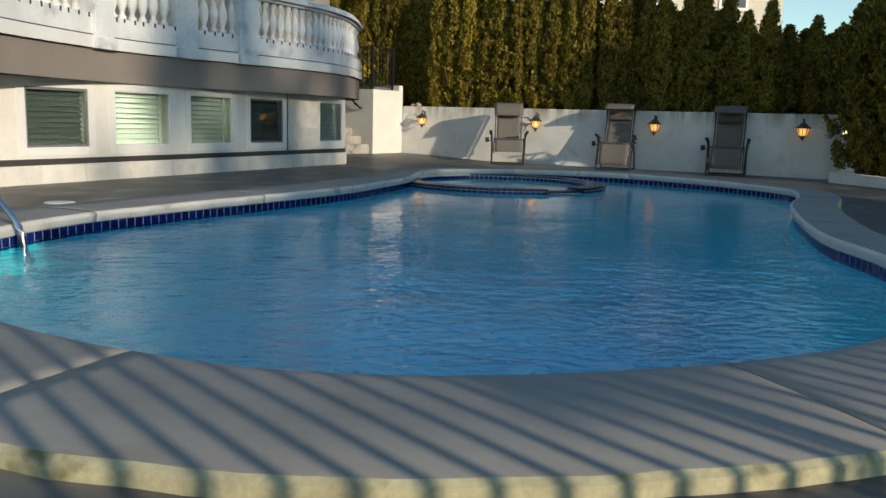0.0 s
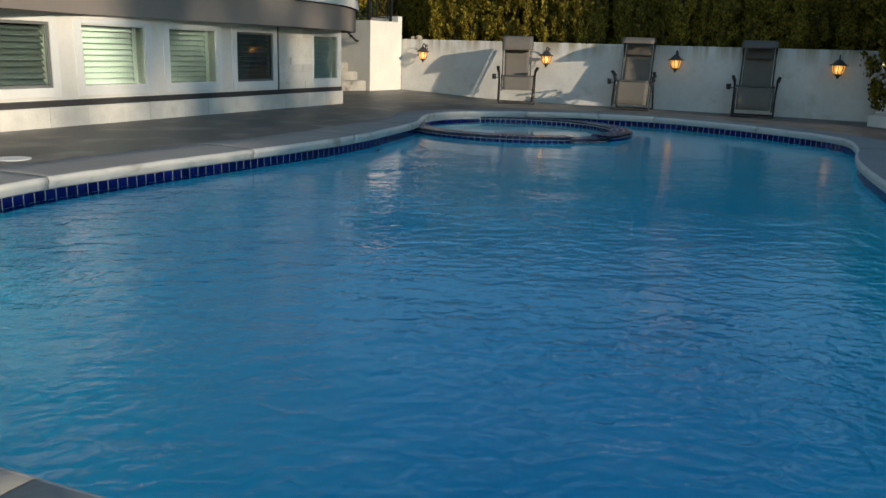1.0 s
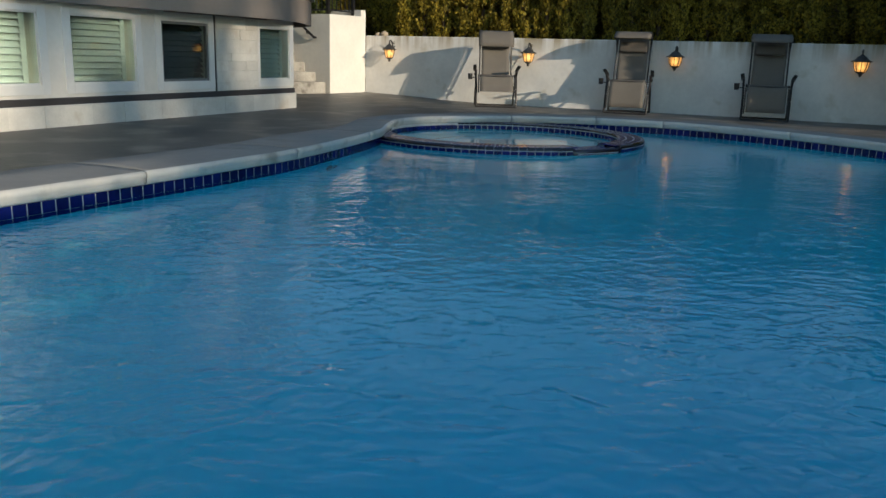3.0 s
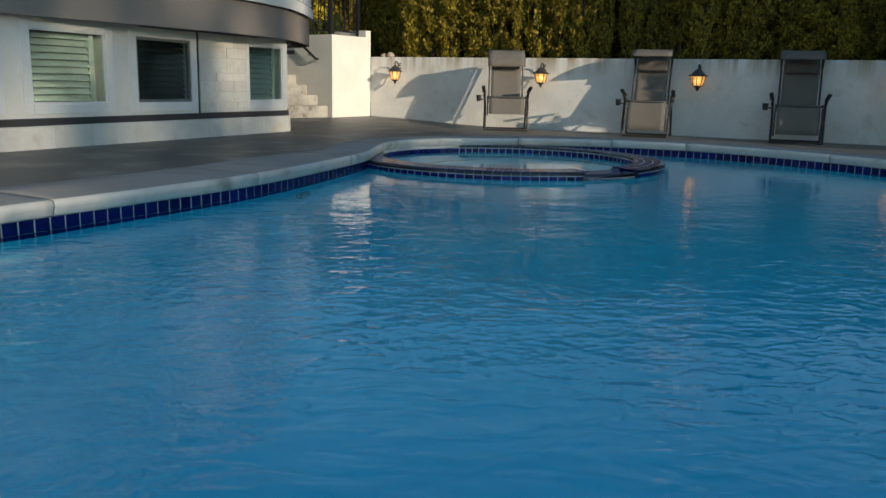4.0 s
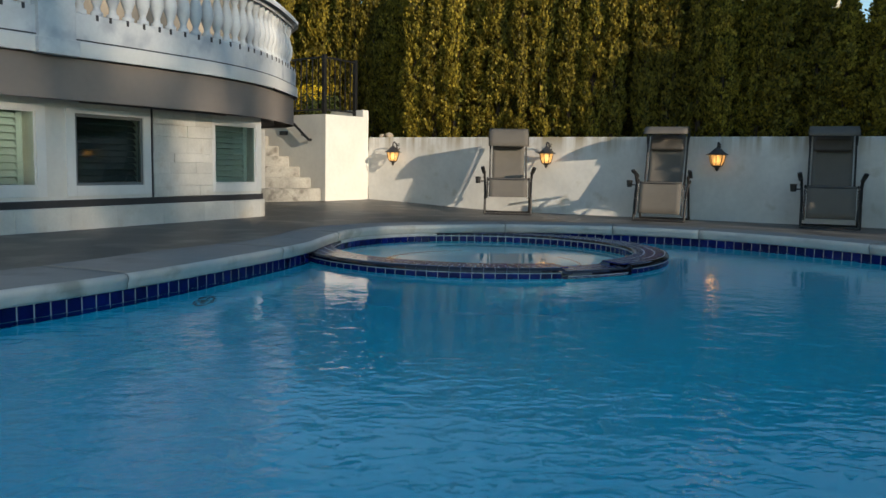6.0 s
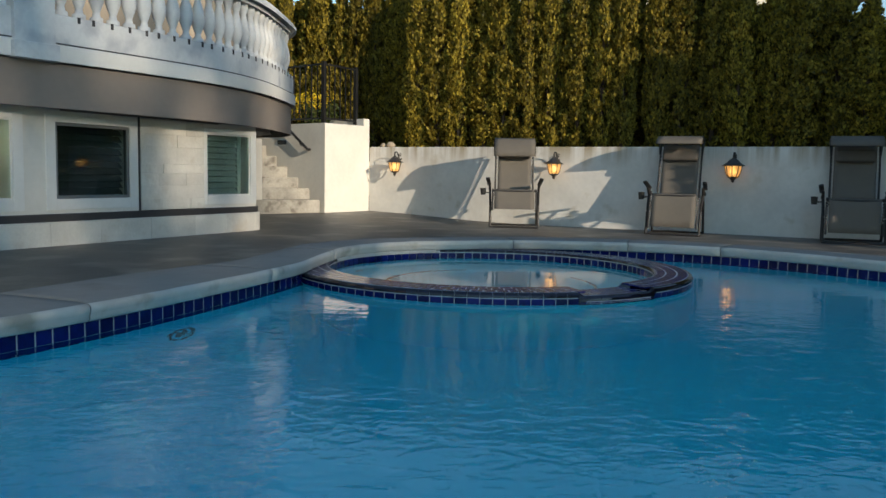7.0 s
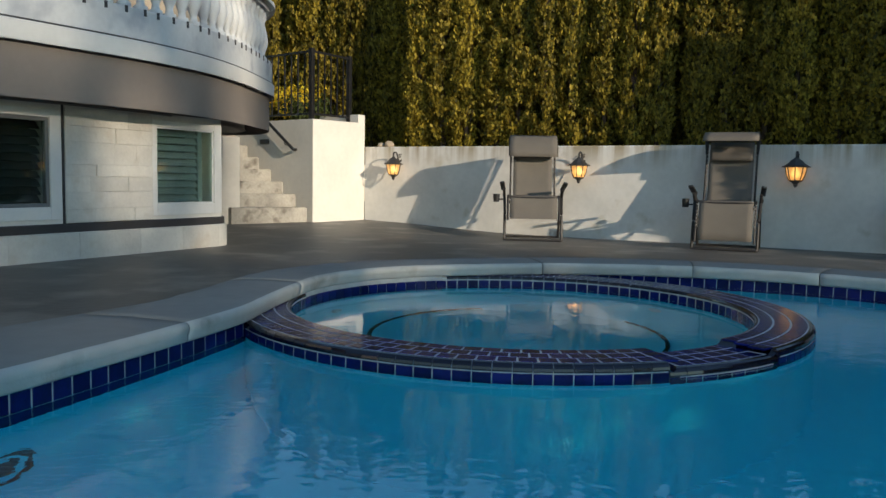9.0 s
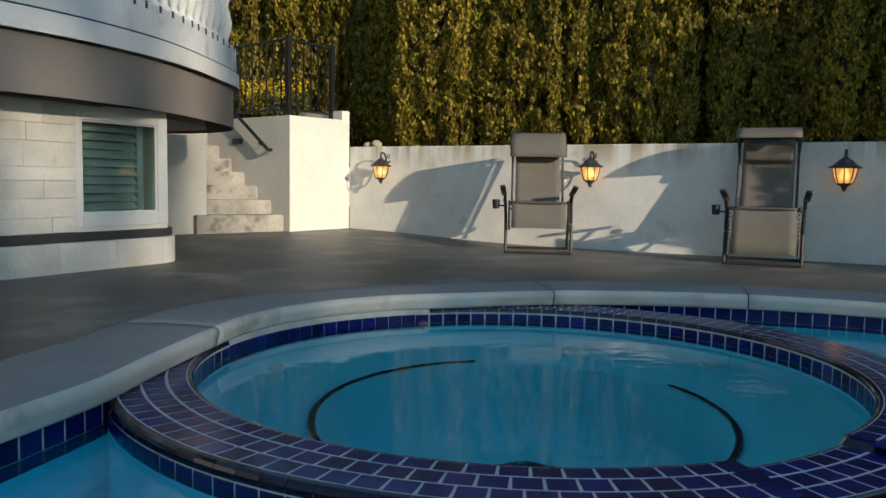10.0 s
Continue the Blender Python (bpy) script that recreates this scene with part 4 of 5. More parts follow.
# ---------------------------------------------------------------- wall lamps
def lantern():
    """A carriage lantern on a scrolled arm; its wall plate lies at y = 0, the lamp hangs in front at -y."""
    ob = thing("wall_lamp", pose(0, 0, 0), "lit amber glass carriage lantern on a bronze wall bracket", "wall lamp", "wall lamps")
    y = -WALL_OFF
    part("backplate", lathe([(0.055, 0), (0.06, 0.008), (0.045, 0.02), (0.02, 0.03)], 18, Matrix.Translation((0, 0, 0.17)) @ Euler((radians(90), 0, 0)).to_matrix().to_4x4() @ Matrix.Diagonal((0.8, 1.35, 1, 1))), LAMPMETAL, ob)
    arm = [(0, -0.02, 0.14), (0, -0.06, 0.10), (0, -0.10, 0.12), (0, -0.12, 0.20), (0, -0.16, 0.235), (0, y, 0.22), (0, y, 0.15)]
    part("arm", tube(round_path(arm, 0.04), 0.009, 7), LAMPMETAL, ob)
    part("arm_scroll", tube([(0, -0.06 + 0.035 * math.cos(t) * (1 - t / 9), 0.18 + 0.035 * math.sin(t) * (1 - t / 9)) for t in [0.35 * k for k in range(20)]], 0.005, 6), LAMPMETAL, ob)
    part("roof", lathe([(0.102, 0.056), (0.104, 0.064), (0.078, 0.082), (0.058, 0.105), (0.040, 0.135), (0.022, 0.15), (0.012, 0.165), (0.004, 0.17)], 8, Matrix.Translation((0, y, 0))), LAMPMETAL, ob)
    g = part("shade", lathe([(0.074, 0.058), (0.072, 0.03), (0.062, -0.03), (0.045, -0.085), (0.030, -0.10)], 8, Matrix.Translation((0, y, 0))), AMBER, ob, "glowing amber glass")
    g.visible_shadow = False
    part("bulb", lathe([(0.006, -0.055), (0.020, -0.04), (0.028, -0.015), (0.020, 0.015), (0.012, 0.04), (0.010, 0.055)], 12, Matrix.Translation((0, y, 0))), BULB, ob, "lit bulb", smooth=True)
    for k in range(8):
        a = 2 * math.pi * k / 8
        part("cage_bar", tube([(0.077 * math.cos(a), y + 0.077 * math.sin(a), 0.06), (0.065 * math.cos(a), y + 0.065 * math.sin(a), -0.03), (0.048 * math.cos(a), y + 0.048 * math.sin(a), -0.087)], 0.004, 4), LAMPMETAL, ob)
    part("finial", lathe([(0.050, -0.085), (0.045, -0.098), (0.026, -0.112), (0.014, -0.13), (0.018, -0.14), (0.004, -0.165)], 10, Matrix.Translation((0, y, 0))), LAMPMETAL, ob)
    for c in ob.children:
        c.data.transform(Matrix.Translation((0, y * 1.0, 0)) @ Matrix.Diagonal((1.42, 1.22, 0.98, 1)) @ Matrix.Translation((0, -y, 0)))
    return ob


def wall_frame(s, z):
    p = wall_pt(s)
    return frame_at(p, WALL_D, z)


lamp = lantern()
S_LAMPS = [(V2(x, y) - WALL_P).dot(WALL_D) for x, y in ((1.291, 17.501), (3.456, 15.857), (5.563, 14.561), (7.693, 12.965))]
lamp.matrix_world = wall_frame(S_LAMPS[0], 0.745)
for s in S_LAMPS[1:]:
    copy_thing(lamp, wall_frame(s, 0.745))
for s in S_LAMPS:
    ld = bpy.data.lights.new("lamp_glow", "POINT")
    ld.energy, ld.color, ld.shadow_soft_size = 0.05, (1.0, 0.55, 0.2), 0.06
    lo = new("lamp_glow", ld)
    q = wall_pt(s, WALL_OFF + 0.10)
    lo.location = (q.x, q.y, 0.70)


# ---------------------------------------------------------------- zero gravity loungers
def lounger(tilt, low):
    """Front towards -y; origin on the deck between the front feet."""
    ob = thing("lounge_chair", pose(0, 0, 0), "taupe mesh reclining lounge chair with dark tube frame and canopy", "lounge chair", "chairs along the wall")
    W = 0.315

    def sheet(name, prof, w, material, label="", th=0.006, sag=0.012):
        bm = bmesh.new()
        nx = 8
        grid = []
        for y, z in prof:
            grid.append([bm.verts.new((w * (2 * i / nx - 1), y + sag * (1 - (2 * i / nx - 1) ** 2), z)) for i in range(nx + 1)])
        for r, q in zip(grid, grid[1:]):
            for i in range(nx):
                bm.faces.new((r[i], r[i + 1], q[i + 1], q[i]))
        bmesh.ops.recalc_face_normals(bm, faces=bm.faces)
        bmesh.ops.solidify(bm, geom=bm.faces[:], thickness=th)
        return part(name, bm, material, ob, label, smooth=True)

    sheet("leg_rest", [(-0.055, low), (-0.035, 0.5 * low + 0.135), (0.01, 0.36), (0.05, 0.45), (0.08, 0.49), (0.13, 0.50)], 0.262, SLING)
    sheet("seat", [(0.13, 0.50), (0.25, 0.475), (0.38, 0.45), (0.44, 0.46)], 0.24, SLING)
    sheet("backrest", [(0.44, 0.455), (0.47, 0.52), (0.52, 0.66), (0.57, 0.82), (0.63, 1.02), (0.66, 1.11)], 0.225, SLING)
    bm = bmesh.new()
    add_box(bm, (-0.215, -0.035, -0.075), (0.215, 0.035, 0.075), 0.03)
    bm.transform(Matrix.Translation((0, 0.555, 0.98)) @ Euler((radians(-16), 0, 0)).to_matrix().to_4x4())
    part("pillow", bm, PILLOW, ob, "padded brown head pillow", smooth=True)
    ct, st = math.cos(radians(tilt)), math.sin(radians(tilt))
    cz = [(-0.34, -0.075), (-0.28, -0.025), (-0.18, 0.015), (-0.08, 0.025), (0.0, 0.0)]
    sheet("canopy", [(0.64 + ct * y - st * z, 1.19 + st * y + ct * z) for y, z in cz], 0.275, SLING, "taupe fabric sun canopy", 0.008, 0.0)
    for sx in (-1, 1):
        x = sx * W
        part("canopy_rod", tube(round_path([(sx * 0.275, 0.64 - ct * 0.33 + st * 0.08, 1.19 - st * 0.33 - ct * 0.08), (sx * 0.278, 0.64 - ct * 0.18, 1.18 - st * 0.18), (sx * 0.278, 0.64, 1.17), (sx * 0.262, 0.60, 0.98)]), 0.008, 6), TUBE, ob)
        part("back_rail", tube(round_path([(sx * 0.255, 0.68, 1.13), (sx * 0.255, 0.45, 0.45), (sx * 0.262, 0.42, 0.40)]), 0.012, 8), TUBE, ob)
        part("seat_rail", tube(round_path([(sx * 0.285, -0.06, low - 0.02), (sx * 0.285, 0.08, 0.50), (sx * 0.268, 0.47, 0.46)]), 0.012, 8), TUBE, ob)
        part("front_leg", tube(round_path([(x, -0.02, 0.012), (x, 0.06, 0.30), (x * 1.04, 0.30, 0.575)]), 0.015, 8), TUBE, ob)
        part("rear_leg", tube(round_path([(x, 0.56, 0.012), (x, 0.44, 0.30), (x * 1.04, 0.12, 0.565)]), 0.015, 8), TUBE, ob)
        bm = bmesh.new()
        add_box(bm, (-0.027, -0.17, -0.014), (0.027, 0.17, 0.014), 0.011)
        bm.transform(Matrix.Translation((sx * 0.345, 0.21, 0.60)) @ Euler((radians(-14), radians(12 * sx), 0)).to_matrix().to_4x4())
        part("armrest", bm, BLACKPLASTIC, ob, "black moulded armrest", smooth=True)
        part("lock_knob", lathe([(0.022, 0), (0.026, 0.006), (0.026, 0.022), (0.012, 0.03)], 10, Matrix.Translation((sx * 0.315, 0.40, 0.50)) @ Euler((0, radians(90 * sx), 0)).to_matrix().to_4x4()), BLACKPLASTIC, ob)
        for y0, z0, y1, z1, xo, n in ((-0.03, 0.23, 0.05, 0.46, 0.272, 7), (0.49, 0.58, 0.63, 1.02, 0.238, 11)):
            pts = []
            for k in range(2 * n):
                u = k / (2 * n - 1)
                pts.append((sx * (xo + (0.014 if k % 2 else -0.014)), y0 + (y1 - y0) * u, z0 + (z1 - z0) * u))
            part("cord", tube(pts, 0.004, 4), CORD, ob, "pale elastic lacing")
    part("front_foot_bar", tube(round_path([(-W, -0.02, 0.012), (-W, -0.05, 0.012), (W, -0.05, 0.012), (W, -0.02, 0.012)], 0.03), 0.012, 8), TUBE, ob)
    part("rear_foot_bar", tube(round_path([(-W, 0.56, 0.012), (-W, 0.59, 0.012), (W, 0.59, 0.012), (W, 0.56, 0.012)], 0.03), 0.012, 8), TUBE, ob)
    part("top_bar", tube([(-0.255, 0.68, 1.13), (0.255, 0.68, 1.13)], 0.012, 8), TUBE, ob)
    part("knee_bar", tube([(-0.265, 0.08, 0.475), (0.265, 0.08, 0.475)], 0.010, 8), TUBE, ob)
    bm = lathe([(0.032, 0), (0.040, 0.09), (0.036, 0.09), (0.028, 0.008)], 14, Matrix.Translation((-0.415, 0.20, 0.42)))
    part("cup_arm", tube([(-0.32, 0.20, 0.45), (-0.385, 0.20, 0.45)], 0.009, 6), BLACKPLASTIC, ob)
    cup = part("cup_holder", bm, BLACKPLASTIC, ob, "black cup holder")
    return ob


CHAIRS = [((2.83, 15.35), (0.985, -0.17), 34, 0.25), ((4.67, 14.33), (0.88, -0.48), 0, 0.10), ((6.40, 13.22), (0.87, -0.50), 4, 0.12)]
for p, along, tilt, low in CHAIRS:
    chair = lounger(tilt, low)
    chair.matrix_world = frame_at(p, along, deck_z(V2(*p)) + 0.002) @ Matrix.Diagonal((1.04, 1.0, 1.05, 1))


# ---------------------------------------------------------------- iron fence on the pier
def fence_run(a, b, z, height, label, spacing=0.14, post=0.045, pick=0.008):
    ob = thing("fence", pose(0, 0, 0), label, "fence")
    a, b = Vector((a.x, a.y, z)), Vector((b.x, b.y, z))
    up = Vector((0, 0, 1))
    L = (b - a).length
    m = frame_at(a, b - a, z)
    for x in (0, L):
        bm = box((x - post / 2, -post / 2, 0), (x + post / 2, post / 2, height + 0.04), 0.004)
        bm.transform(m)
        part("post", bm, BLACKMETAL, ob)
    for zz in (0.08, height):
        bm = box((0, -0.014, zz - 0.014), (L, 0.014, zz + 0.014), 0.003)
        bm.transform(m)
        part("rail", bm, BLACKMETAL, ob)
    n = int(L / spacing)
    for i in range(1, n):
        x = L * i / n
        bm = box((x - pick, -pick, 0.08), (x + pick, pick, height))
        bm.transform(m)
        part("picket", bm, BLACKMETAL, ob)
    return ob


c0 = PIER_L + PB * 0.10 + PA * 0.06
fence_run(c0, c0 + PA * 0.80 + PB * 0.12, 1.39, 0.92, "black iron picket fence along the pier", 0.13, 0.06)
fence_run(c0, c0 + PB * 2.6, 1.39, 0.92, "black iron picket fence along the stair wall")

# forsythia in bloom behind the fence
def shrub(p, z, r, h, n, flowers, seed, label, name):
    rr = random.Random(seed)
    ob = thing(name, pose(p.x, p.y, z), label, "shrub")
    bm = bmesh.new()
    tips = []
    for k in range(22):
        a, t = rr.uniform(0, 6.28), rr.uniform(0.3, 1.0)
        tip = Vector((r * t * math.cos(a), r * t * math.sin(a), h * rr.uniform(0.6, 1.0)))
        tips.append(tip)
        add_tube(bm, [(0, 0, -0.02), tip * 0.5 + Vector((0, 0, 0.08)), tip], [0.012, 0.007, 0.003], 5)
    part("stems", bm, BARK, ob)
    for nm, cnt, size, m in (("leaves", n, 0.035, SHRUB), ("blossom", flowers, 0.030, YELLOW)):
        verts, faces = [], []
        for _ in range(cnt):
            tip = rr.choice(tips)
            c = tip * (rr.uniform(0.45, 1.05) if nm == "blossom" else rr.uniform(0.2, 1.0)) + Vector([rr.gauss(0, 0.05) for _ in range(3)])
            c.z = max(0.01, c.z)
            d1 = Vector([rr.uniform(-1, 1) for _ in range(3)]).normalized()
            d2 = d1.cross(Vector([rr.uniform(-1, 1) for _ in range(3)])).normalized()
            s = size * rr.uniform(0.6, 1.2)
            b = len(verts)
            verts += [tuple(c - d1 * s), tuple(c + d2 * s * 0.5), tuple(c + d1 * s), tuple(c - d2 * s * 0.5)]
            faces.append((b, b + 1, b + 2, b + 3))
        if cnt:
            me = bpy.data.meshes.new(nm)
            me.from_pydata(verts, [], faces)
            me.materials.append(m)
            o = new(nm, me)
            o.parent = ob
    return ob


shrub(PIER_L + PB * 1.5 + PA * 0.9, 1.39, 0.45, 0.6, 500, 1500, 3, "yellow flowering shrub behind the iron fence", "flowering_shrub")
shrub(PIER_L + PB * 0.7 + PA * 0.5, 1.39, 0.4, 0.35, 1500, 0, 4, "low green shrub on the raised bed", "green_shrub")
shrub(PIER_L + PB * 2.4 + PA * 0.5, 1.39, 0.5, 0.4, 1500, 0, 6, "low green shrub on the raised bed", "green_shrub")

# stones on the wall's end
for k, (s, r) in enumerate(((-0.28, 0.07), (-0.42, 0.055))):
    bm = bmesh.new()
    bmesh.ops.create_icosphere(bm, subdivisions=2, radius=r)
    for v in bm.verts:
        v.co *= 1 + 0.25 * noise.noise(v.co * 14 + Vector((k, 0, 0)))
        v.co.z *= 0.75
    ob = part("rock", bm, ROCK, None, smooth=True)
    q = wall_pt(s, -0.12)
    ob.location = (q.x, q.y, 1.055 + r * 0.55)
    tagged(ob, "small tan rock lying on the wall top", "rock")

# ---------------------------------------------------------------- pool rail, skimmer lid, deck fittings
gr = thing("grab_rail", pose(0, 0, 0), "polished steel pool grab rail bent into the water", "grab rail")
for dx in (0.0, -0.5):
    o = Vector((-2.62 + 0.25 * dx, 4.50 + dx, 0))
    part("bar", tube(round_path([o + Vector((-0.42, 0.22, -0.02)), o + Vector((-0.42, 0.22, 0.30)), o + Vector((-0.26, 0.14, 0.37)), o + Vector((0.06, -0.01, 0.04)), o + Vector((0.12, -0.05, -0.75))], 0.12, 6), 0.021, 12), STEEL, gr, smooth=True)
    part("flange", lathe([(0.05, 0), (0.05, 0.01), (0.03, 0.025), (0.022, 0.03)], 16, Matrix.Translation(o + Vector((-0.42, 0.22, COPE_TOP)))), STEEL, gr)
lid = part("skimmer_lid", lathe([(0.125, 0), (0.13, 0.004), (0.125, 0.009), (0.02, 0.010)], 32), LID)
lid.location = (-3.04, 6.72, deck_z(V2(-3.04, 6.72)) + 0.001)
tagged(lid, "round white plastic skimmer lid set in the deck", "lid")
lid2 = part("deck_cap", lathe([(0.035, 0), (0.036, 0.003), (0.03, 0.006), (0.004, 0.006)], 20), LID)
lid2.location = (2.0, 12.2, deck_z(V2(2.0, 12.2)) + 0.001)
tagged(lid2, "small white plastic cap set in the deck", "lid")

# ---------------------------------------------------------------- neighbours beyond the hedge
def gabled_house(p, turn, w, d, z0, eave, ridge, label):
    ob = thing("neighbour_house", pose(p[0], p[1], 0, 0, 0, turn), label, "house", "houses beyond the hedge")
    bm = bmesh.new()
    sec = [(-w / 2, z0), (w / 2, z0), (w / 2, eave), (0, ridge), (-w / 2, eave)]
    e = [[bm.verts.new((x, y, z)) for x, z in sec] for y in (-d / 2, d / 2)]
    bm.faces.new(e[0])
    bm.faces.new(e[1][::-1])
    for k in range(5):
        bm.faces.new((e[0][k], e[1][k], e[1][(k + 1) % 5], e[0][(k + 1) % 5]))
    part("wall", bm, SIDING, ob, "cream painted walls")
    o, t = 0.45, 0.12
    sl = (ridge - eave) / (w / 2)
    for sx in (-1, 1):
        bm = bmesh.new()
        pts = [(0, ridge + 0.02), (sx * (w / 2 + o), eave - o * sl + 0.02), (sx * (w / 2 + o), eave - o * sl + 0.02 + t), (0, ridge + 0.02 + t)]
        e = [[bm.verts.new((x, y, z)) for x, z in pts] for y in (-d / 2 - o, d / 2 + o)]
        bm.faces.new(e[0])
        bm.faces.new(e[1])
        for k in range(4):
            bm.faces.new((e[0][k], e[1][k], e[1][(k + 1) % 4], e[0][(k + 1) % 4]))
        part("roof", bm, ROOF, ob, "brown shingle roof slope")
        bm = bmesh.new()
        pts = [(0, ridge - 0.12), (sx * (w / 2 + o), eave - o * sl - 0.12), (sx * (w / 2 + o), eave - o * sl + 0.06), (0, ridge + 0.06)]
        e = [[bm.verts.new((x, y, z)) for x, z in pts] for y in (-d / 2 - o - 0.05, -d / 2 - o)]
        bm.faces.new(e[0])
        bm.faces.new(e[1])
        for k in range(4):
            bm.faces.new((e[0][k], e[1][k], e[1][(k + 1) % 4], e[0][(k + 1) % 4]))
        part("bargeboard", bm, WHITE_TRIM, ob, "white bargeboard")
    for x in (-w * 0.22, w * 0.22):
        bm = bmesh.new()
        add_box(bm, (x - 0.6, -d / 2 - 0.06, eave - 1.5), (x + 0.6, -d / 2 - 0.002, eave - 0.2), 0.01)
        wn_ = part("window", bm, WHITE_TRIM, ob, "white framed window")
        # opaque pane painted dark for the room behind it
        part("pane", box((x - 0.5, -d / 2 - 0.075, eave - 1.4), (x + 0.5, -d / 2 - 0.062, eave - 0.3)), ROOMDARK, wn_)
    return ob


gabled_house((12.4, 33.5), 4, 7.6, 8.0, -3.6, 6.7, 9.2, "cream gabled house with brown roof beyond the hedge")
gabled_house((1.5, 44.0), 0, 13.0, 9.0, -3.6, 4.7, 7.0, "cream gabled house with brown roof beyond the hedge")

# ---------------------------------------------------------------- behind the camera: railing, and unseen foliage added to shade pool and house
ra, rb = V2(-4.4, -1.75), V2(4.2, -1.75)
fence_run(ra, rb, -0.06, 1.55, "black iron railing along the pool's near end", 0.135, 0.09, 0.013)
rnd = random.Random(8)
THIN = [cedar_meshes(60 + k, 2.6, 0.36, 1900) for k in range(3)]


def pleached_hedge(x0, x1, y, foot, top, depth=0.5, n=20000):
    """An added, unseen foliage screen that shades the pool, on clear stems; foot and top give its heights along x."""
    ob = thing("pleached_hedge", pose(0, 0, 0), "unseen dark green foliage screen on clear stems, added to shade the pool", "hedge", "trees behind")
    rr = random.Random(31)
    verts, faces = [], []
    for _ in range(n):
        x = rr.uniform(x0, x1)
        c = Vector((x, y + rr.uniform(-depth, depth) / 2, foot(x) + (top(x) - foot(x)) * rr.random()))
        d1 = Vector([rr.uniform(-1, 1) for _ in range(3)]).normalized()
        d2 = d1.cross(Vector([rr.uniform(-1, 1) for _ in range(3)])).normalized()
        size = rr.uniform(0.05, 0.085)
        b = len(verts)
        verts += [tuple(c - d1 * size), tuple(c + d2 * size * 0.6), tuple(c + d1 * size), tuple(c - d2 * size * 0.6)]
        faces.append((b, b + 1, b + 2, b + 3))
    me = bpy.data.meshes.new("foliage")
    me.from_pydata(verts, [], faces)
    me.materials.append(SHRUB)
    new("foliage", me).parent = ob
    for k in range(int((x1 - x0) / 1.4) + 1):
        x = x0 + 0.3 + 1.4 * k
        part("stem", tube([(x, y, -0.08), (x + 0.02, y, foot(x)), (x, y, top(x) - 0.3)], 0.04, 7), BARK, ob)
    return ob


# top edge set so sun reaches the coping lip but not the water
pleached_hedge(4.75, 15.6, -6.0, lambda x: 2.2 + 0.1 * (x - 5.0), lambda x: 3.20 + 0.23 * (x - 4.84))
# unseen sparse trees, added so only broken sunlight reaches the house
for i in range(8):
    t = cedar(V2(31.8 + 0.95 * i + rnd.uniform(-0.1, 0.1), -42.0 + rnd.uniform(-0.6, 0.6)), -3.6, 24.0 + rnd.uniform(-0.8, 0.8), 2.6, i, rnd.uniform(0, 6.28), "trees behind", "tall thin-leaved tree, unseen, added to filter the sun on the house")
    t.children[0].data = THIN[i % 3][0]

# ---------------------------------------------------------------- glazed tiles
P = 0.0795
wt = thing("waterline", pose(0, 0, 0), "navy glazed tile band along the pool waterline", "tile band", kind="structure")
bm = sweep(POOL, [(0.0, -0.20), (0.004, -0.20), (0.004, TILE_TOP + 0.001), (0.0, TILE_TOP + 0.001)], True)
part("bedding", bm, GROUT, wt)
tile_me = tile_mesh("waterline_tile", 0.0765, 0.076, 0.008, TILE)
for i in range(N):
    a, b = POOL[i], POOL[(i + 1) % N]
    mid = (a + b) / 2
    if (mid - SPA).length < SPA_OUT - 0.04 and mid.y < 9.9:
        continue
    t = (b - a).normalized()
    inn = Vector((-t.y, t.x, 0))
    shared("waterline_tile", tile_me, wt, place(Vector((mid.x, mid.y, TILE_TOP - 0.039)) + inn * 0.0065, inn))

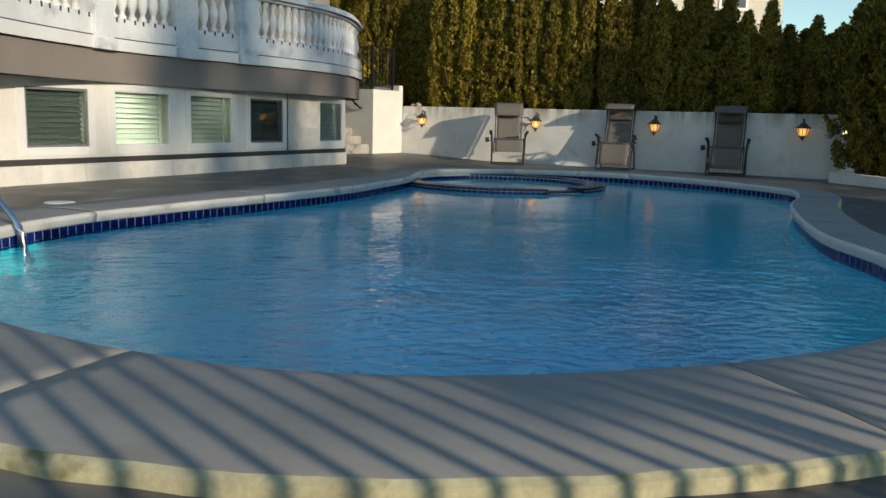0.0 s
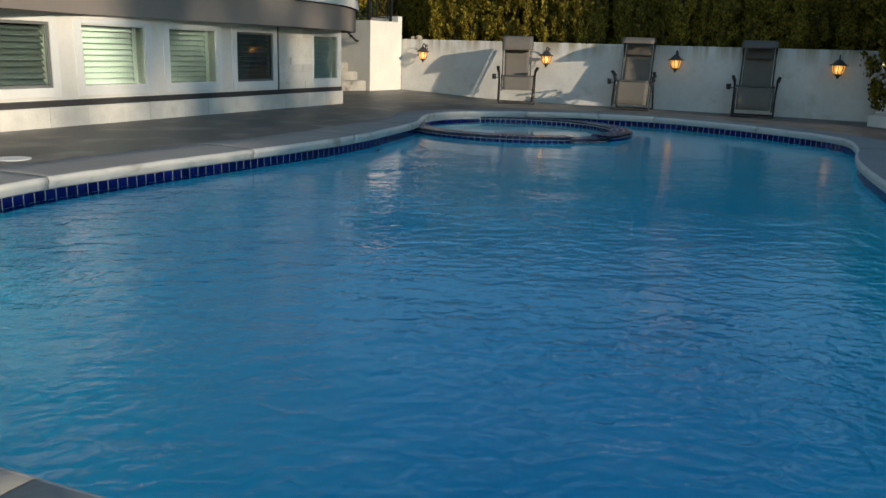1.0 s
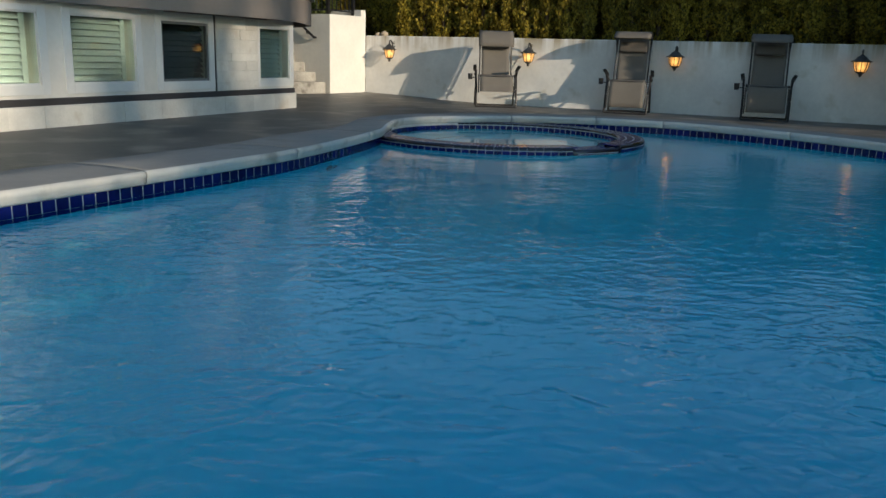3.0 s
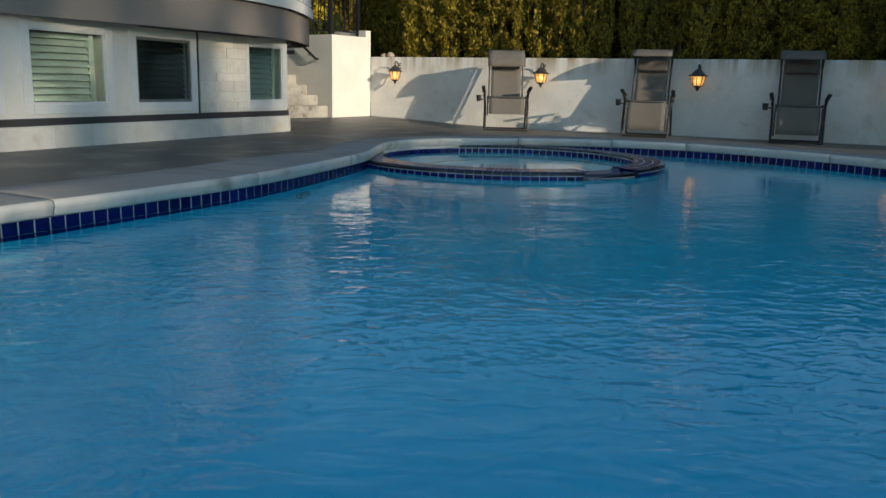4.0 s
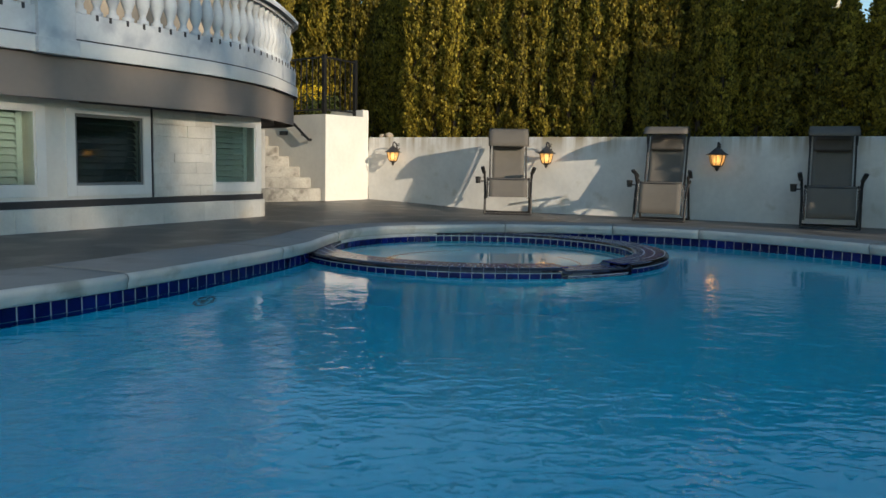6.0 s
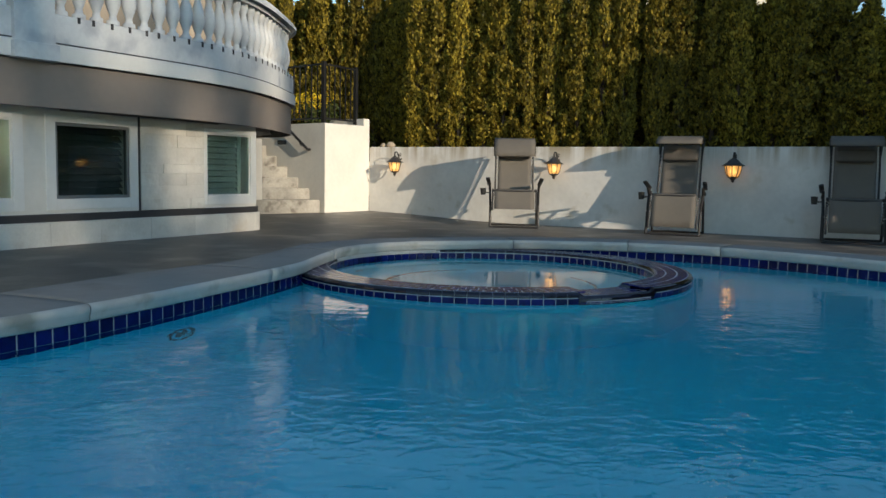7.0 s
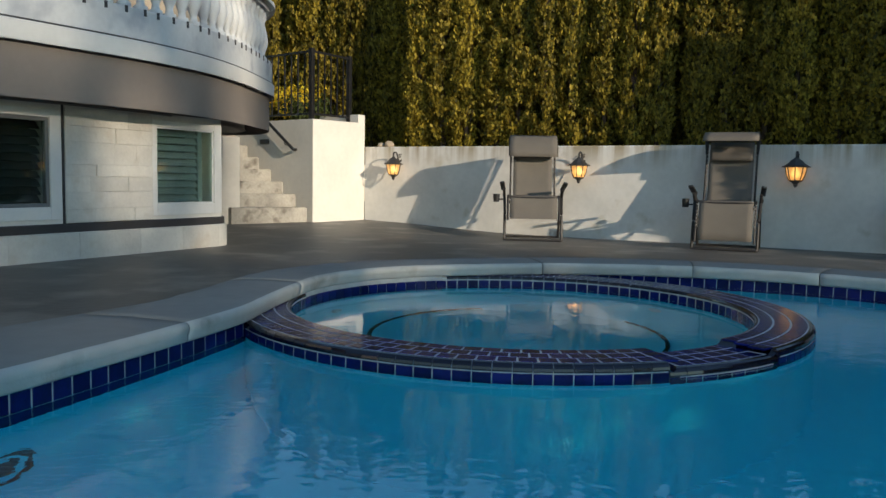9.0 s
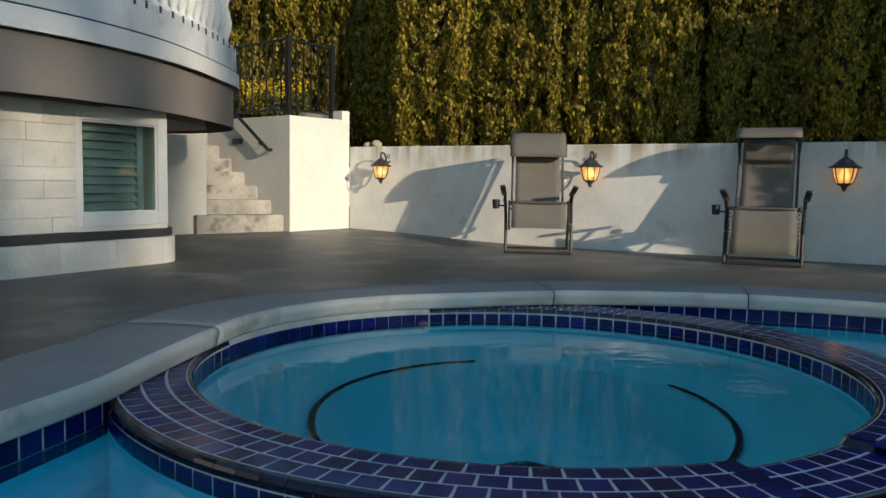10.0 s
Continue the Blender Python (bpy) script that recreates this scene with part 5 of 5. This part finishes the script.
bm = sweep(POOL, [(0.0045, -0.205), (0.0065, -0.205), (0.0065, TILE_TOP - 0.0815), (0.0045, TILE_TOP - 0.0815)], True)
part("lower_tile_course", bm, TILE, wt, "submerged navy tile course")
face_me = tile_mesh("face_tile", 0.0690, 0.078, 0.008, TILE)
trim_me = trim_mesh("trim_tile", 0.0690, 0.026, TRIMTILE)
itrim_me = trim_mesh("inner_trim_tile", 0.0690, 0.014, TRIMTILE)
n = round((A1 - A0) * SPA_OUT / 0.072)
for i in range(n):
    a = A0 + (A1 - A0) * (i + 0.5) / n
    d = ring_drop(a)
    o = ring_pt(a, 1, 0)
    shared("face_tile", face_me, spa, place(ring_pt(a, SPA_OUT + 0.002, TILE_TOP - 0.0345 - 0.039 - d), o))
    shared("trim_tile", trim_me, spa, place(ring_pt(a, SPA_OUT + 0.002, TILE_TOP - d), o))
rad = [(SPA_OUT - 0.067, 0.070), (SPA_OUT - 0.142, 0.070), (SPA_OUT - 0.2125, 0.060)]
for k, (r, w) in enumerate(rad):
    n = round((A1 - A0) * r / 0.073)
    me = tile_mesh("top_tile", (A1 - A0) * r / n - 0.0035, w, 0.008, TILE, 0.003)
    for i in range(n):
        a = A0 + (A1 - A0) * (i + 0.5) / n
        o = ring_pt(a, 1, 0)
        shared("top_tile", me, spa, place(ring_pt(a, r, TILE_TOP + 0.0008 - ring_drop(a)), Vector((0, 0, 1)), -o))
n = round(2 * math.pi * SPA_IN / 0.072)
inner_me = tile_mesh("inner_tile", 0.0690, 0.078, 0.008, TILE)
for i in range(n):
    a = A0 + 2 * math.pi * (i + 0.5) / n
    o = -ring_pt(a, 1, 0)
    d = ring_drop(a)
    for row in range(2):
        shared("inner_tile", inner_me, spa, place(ring_pt(a, SPA_IN - 0.002, TILE_TOP - 0.024 - 0.040 - 0.080 * row - d), o))
    if a < A1:
        shared("inner_trim_tile", itrim_me, spa, place(ring_pt(a, SPA_IN - 0.002, TILE_TOP - d), o))
# bedding behind the inner tiles where the coping closes the ring
bm = bmesh.new()
rows = [[bm.verts.new(ring_pt(A1 + (A0 + 2 * math.pi - A1) * i / 60, r, z)) for r, z in ((SPA_IN + 0.005, -0.25), (SPA_IN + 0.005, TILE_TOP + 0.002), (SPA_IN + 0.12, TILE_TOP + 0.002))] for i in range(61)]
for r, q in zip(rows, rows[1:]):
    for k in range(2):
        bm.faces.new((r[k], q[k], q[k + 1], r[k + 1]))
part("inner_bedding", bm, GROUT, spa)
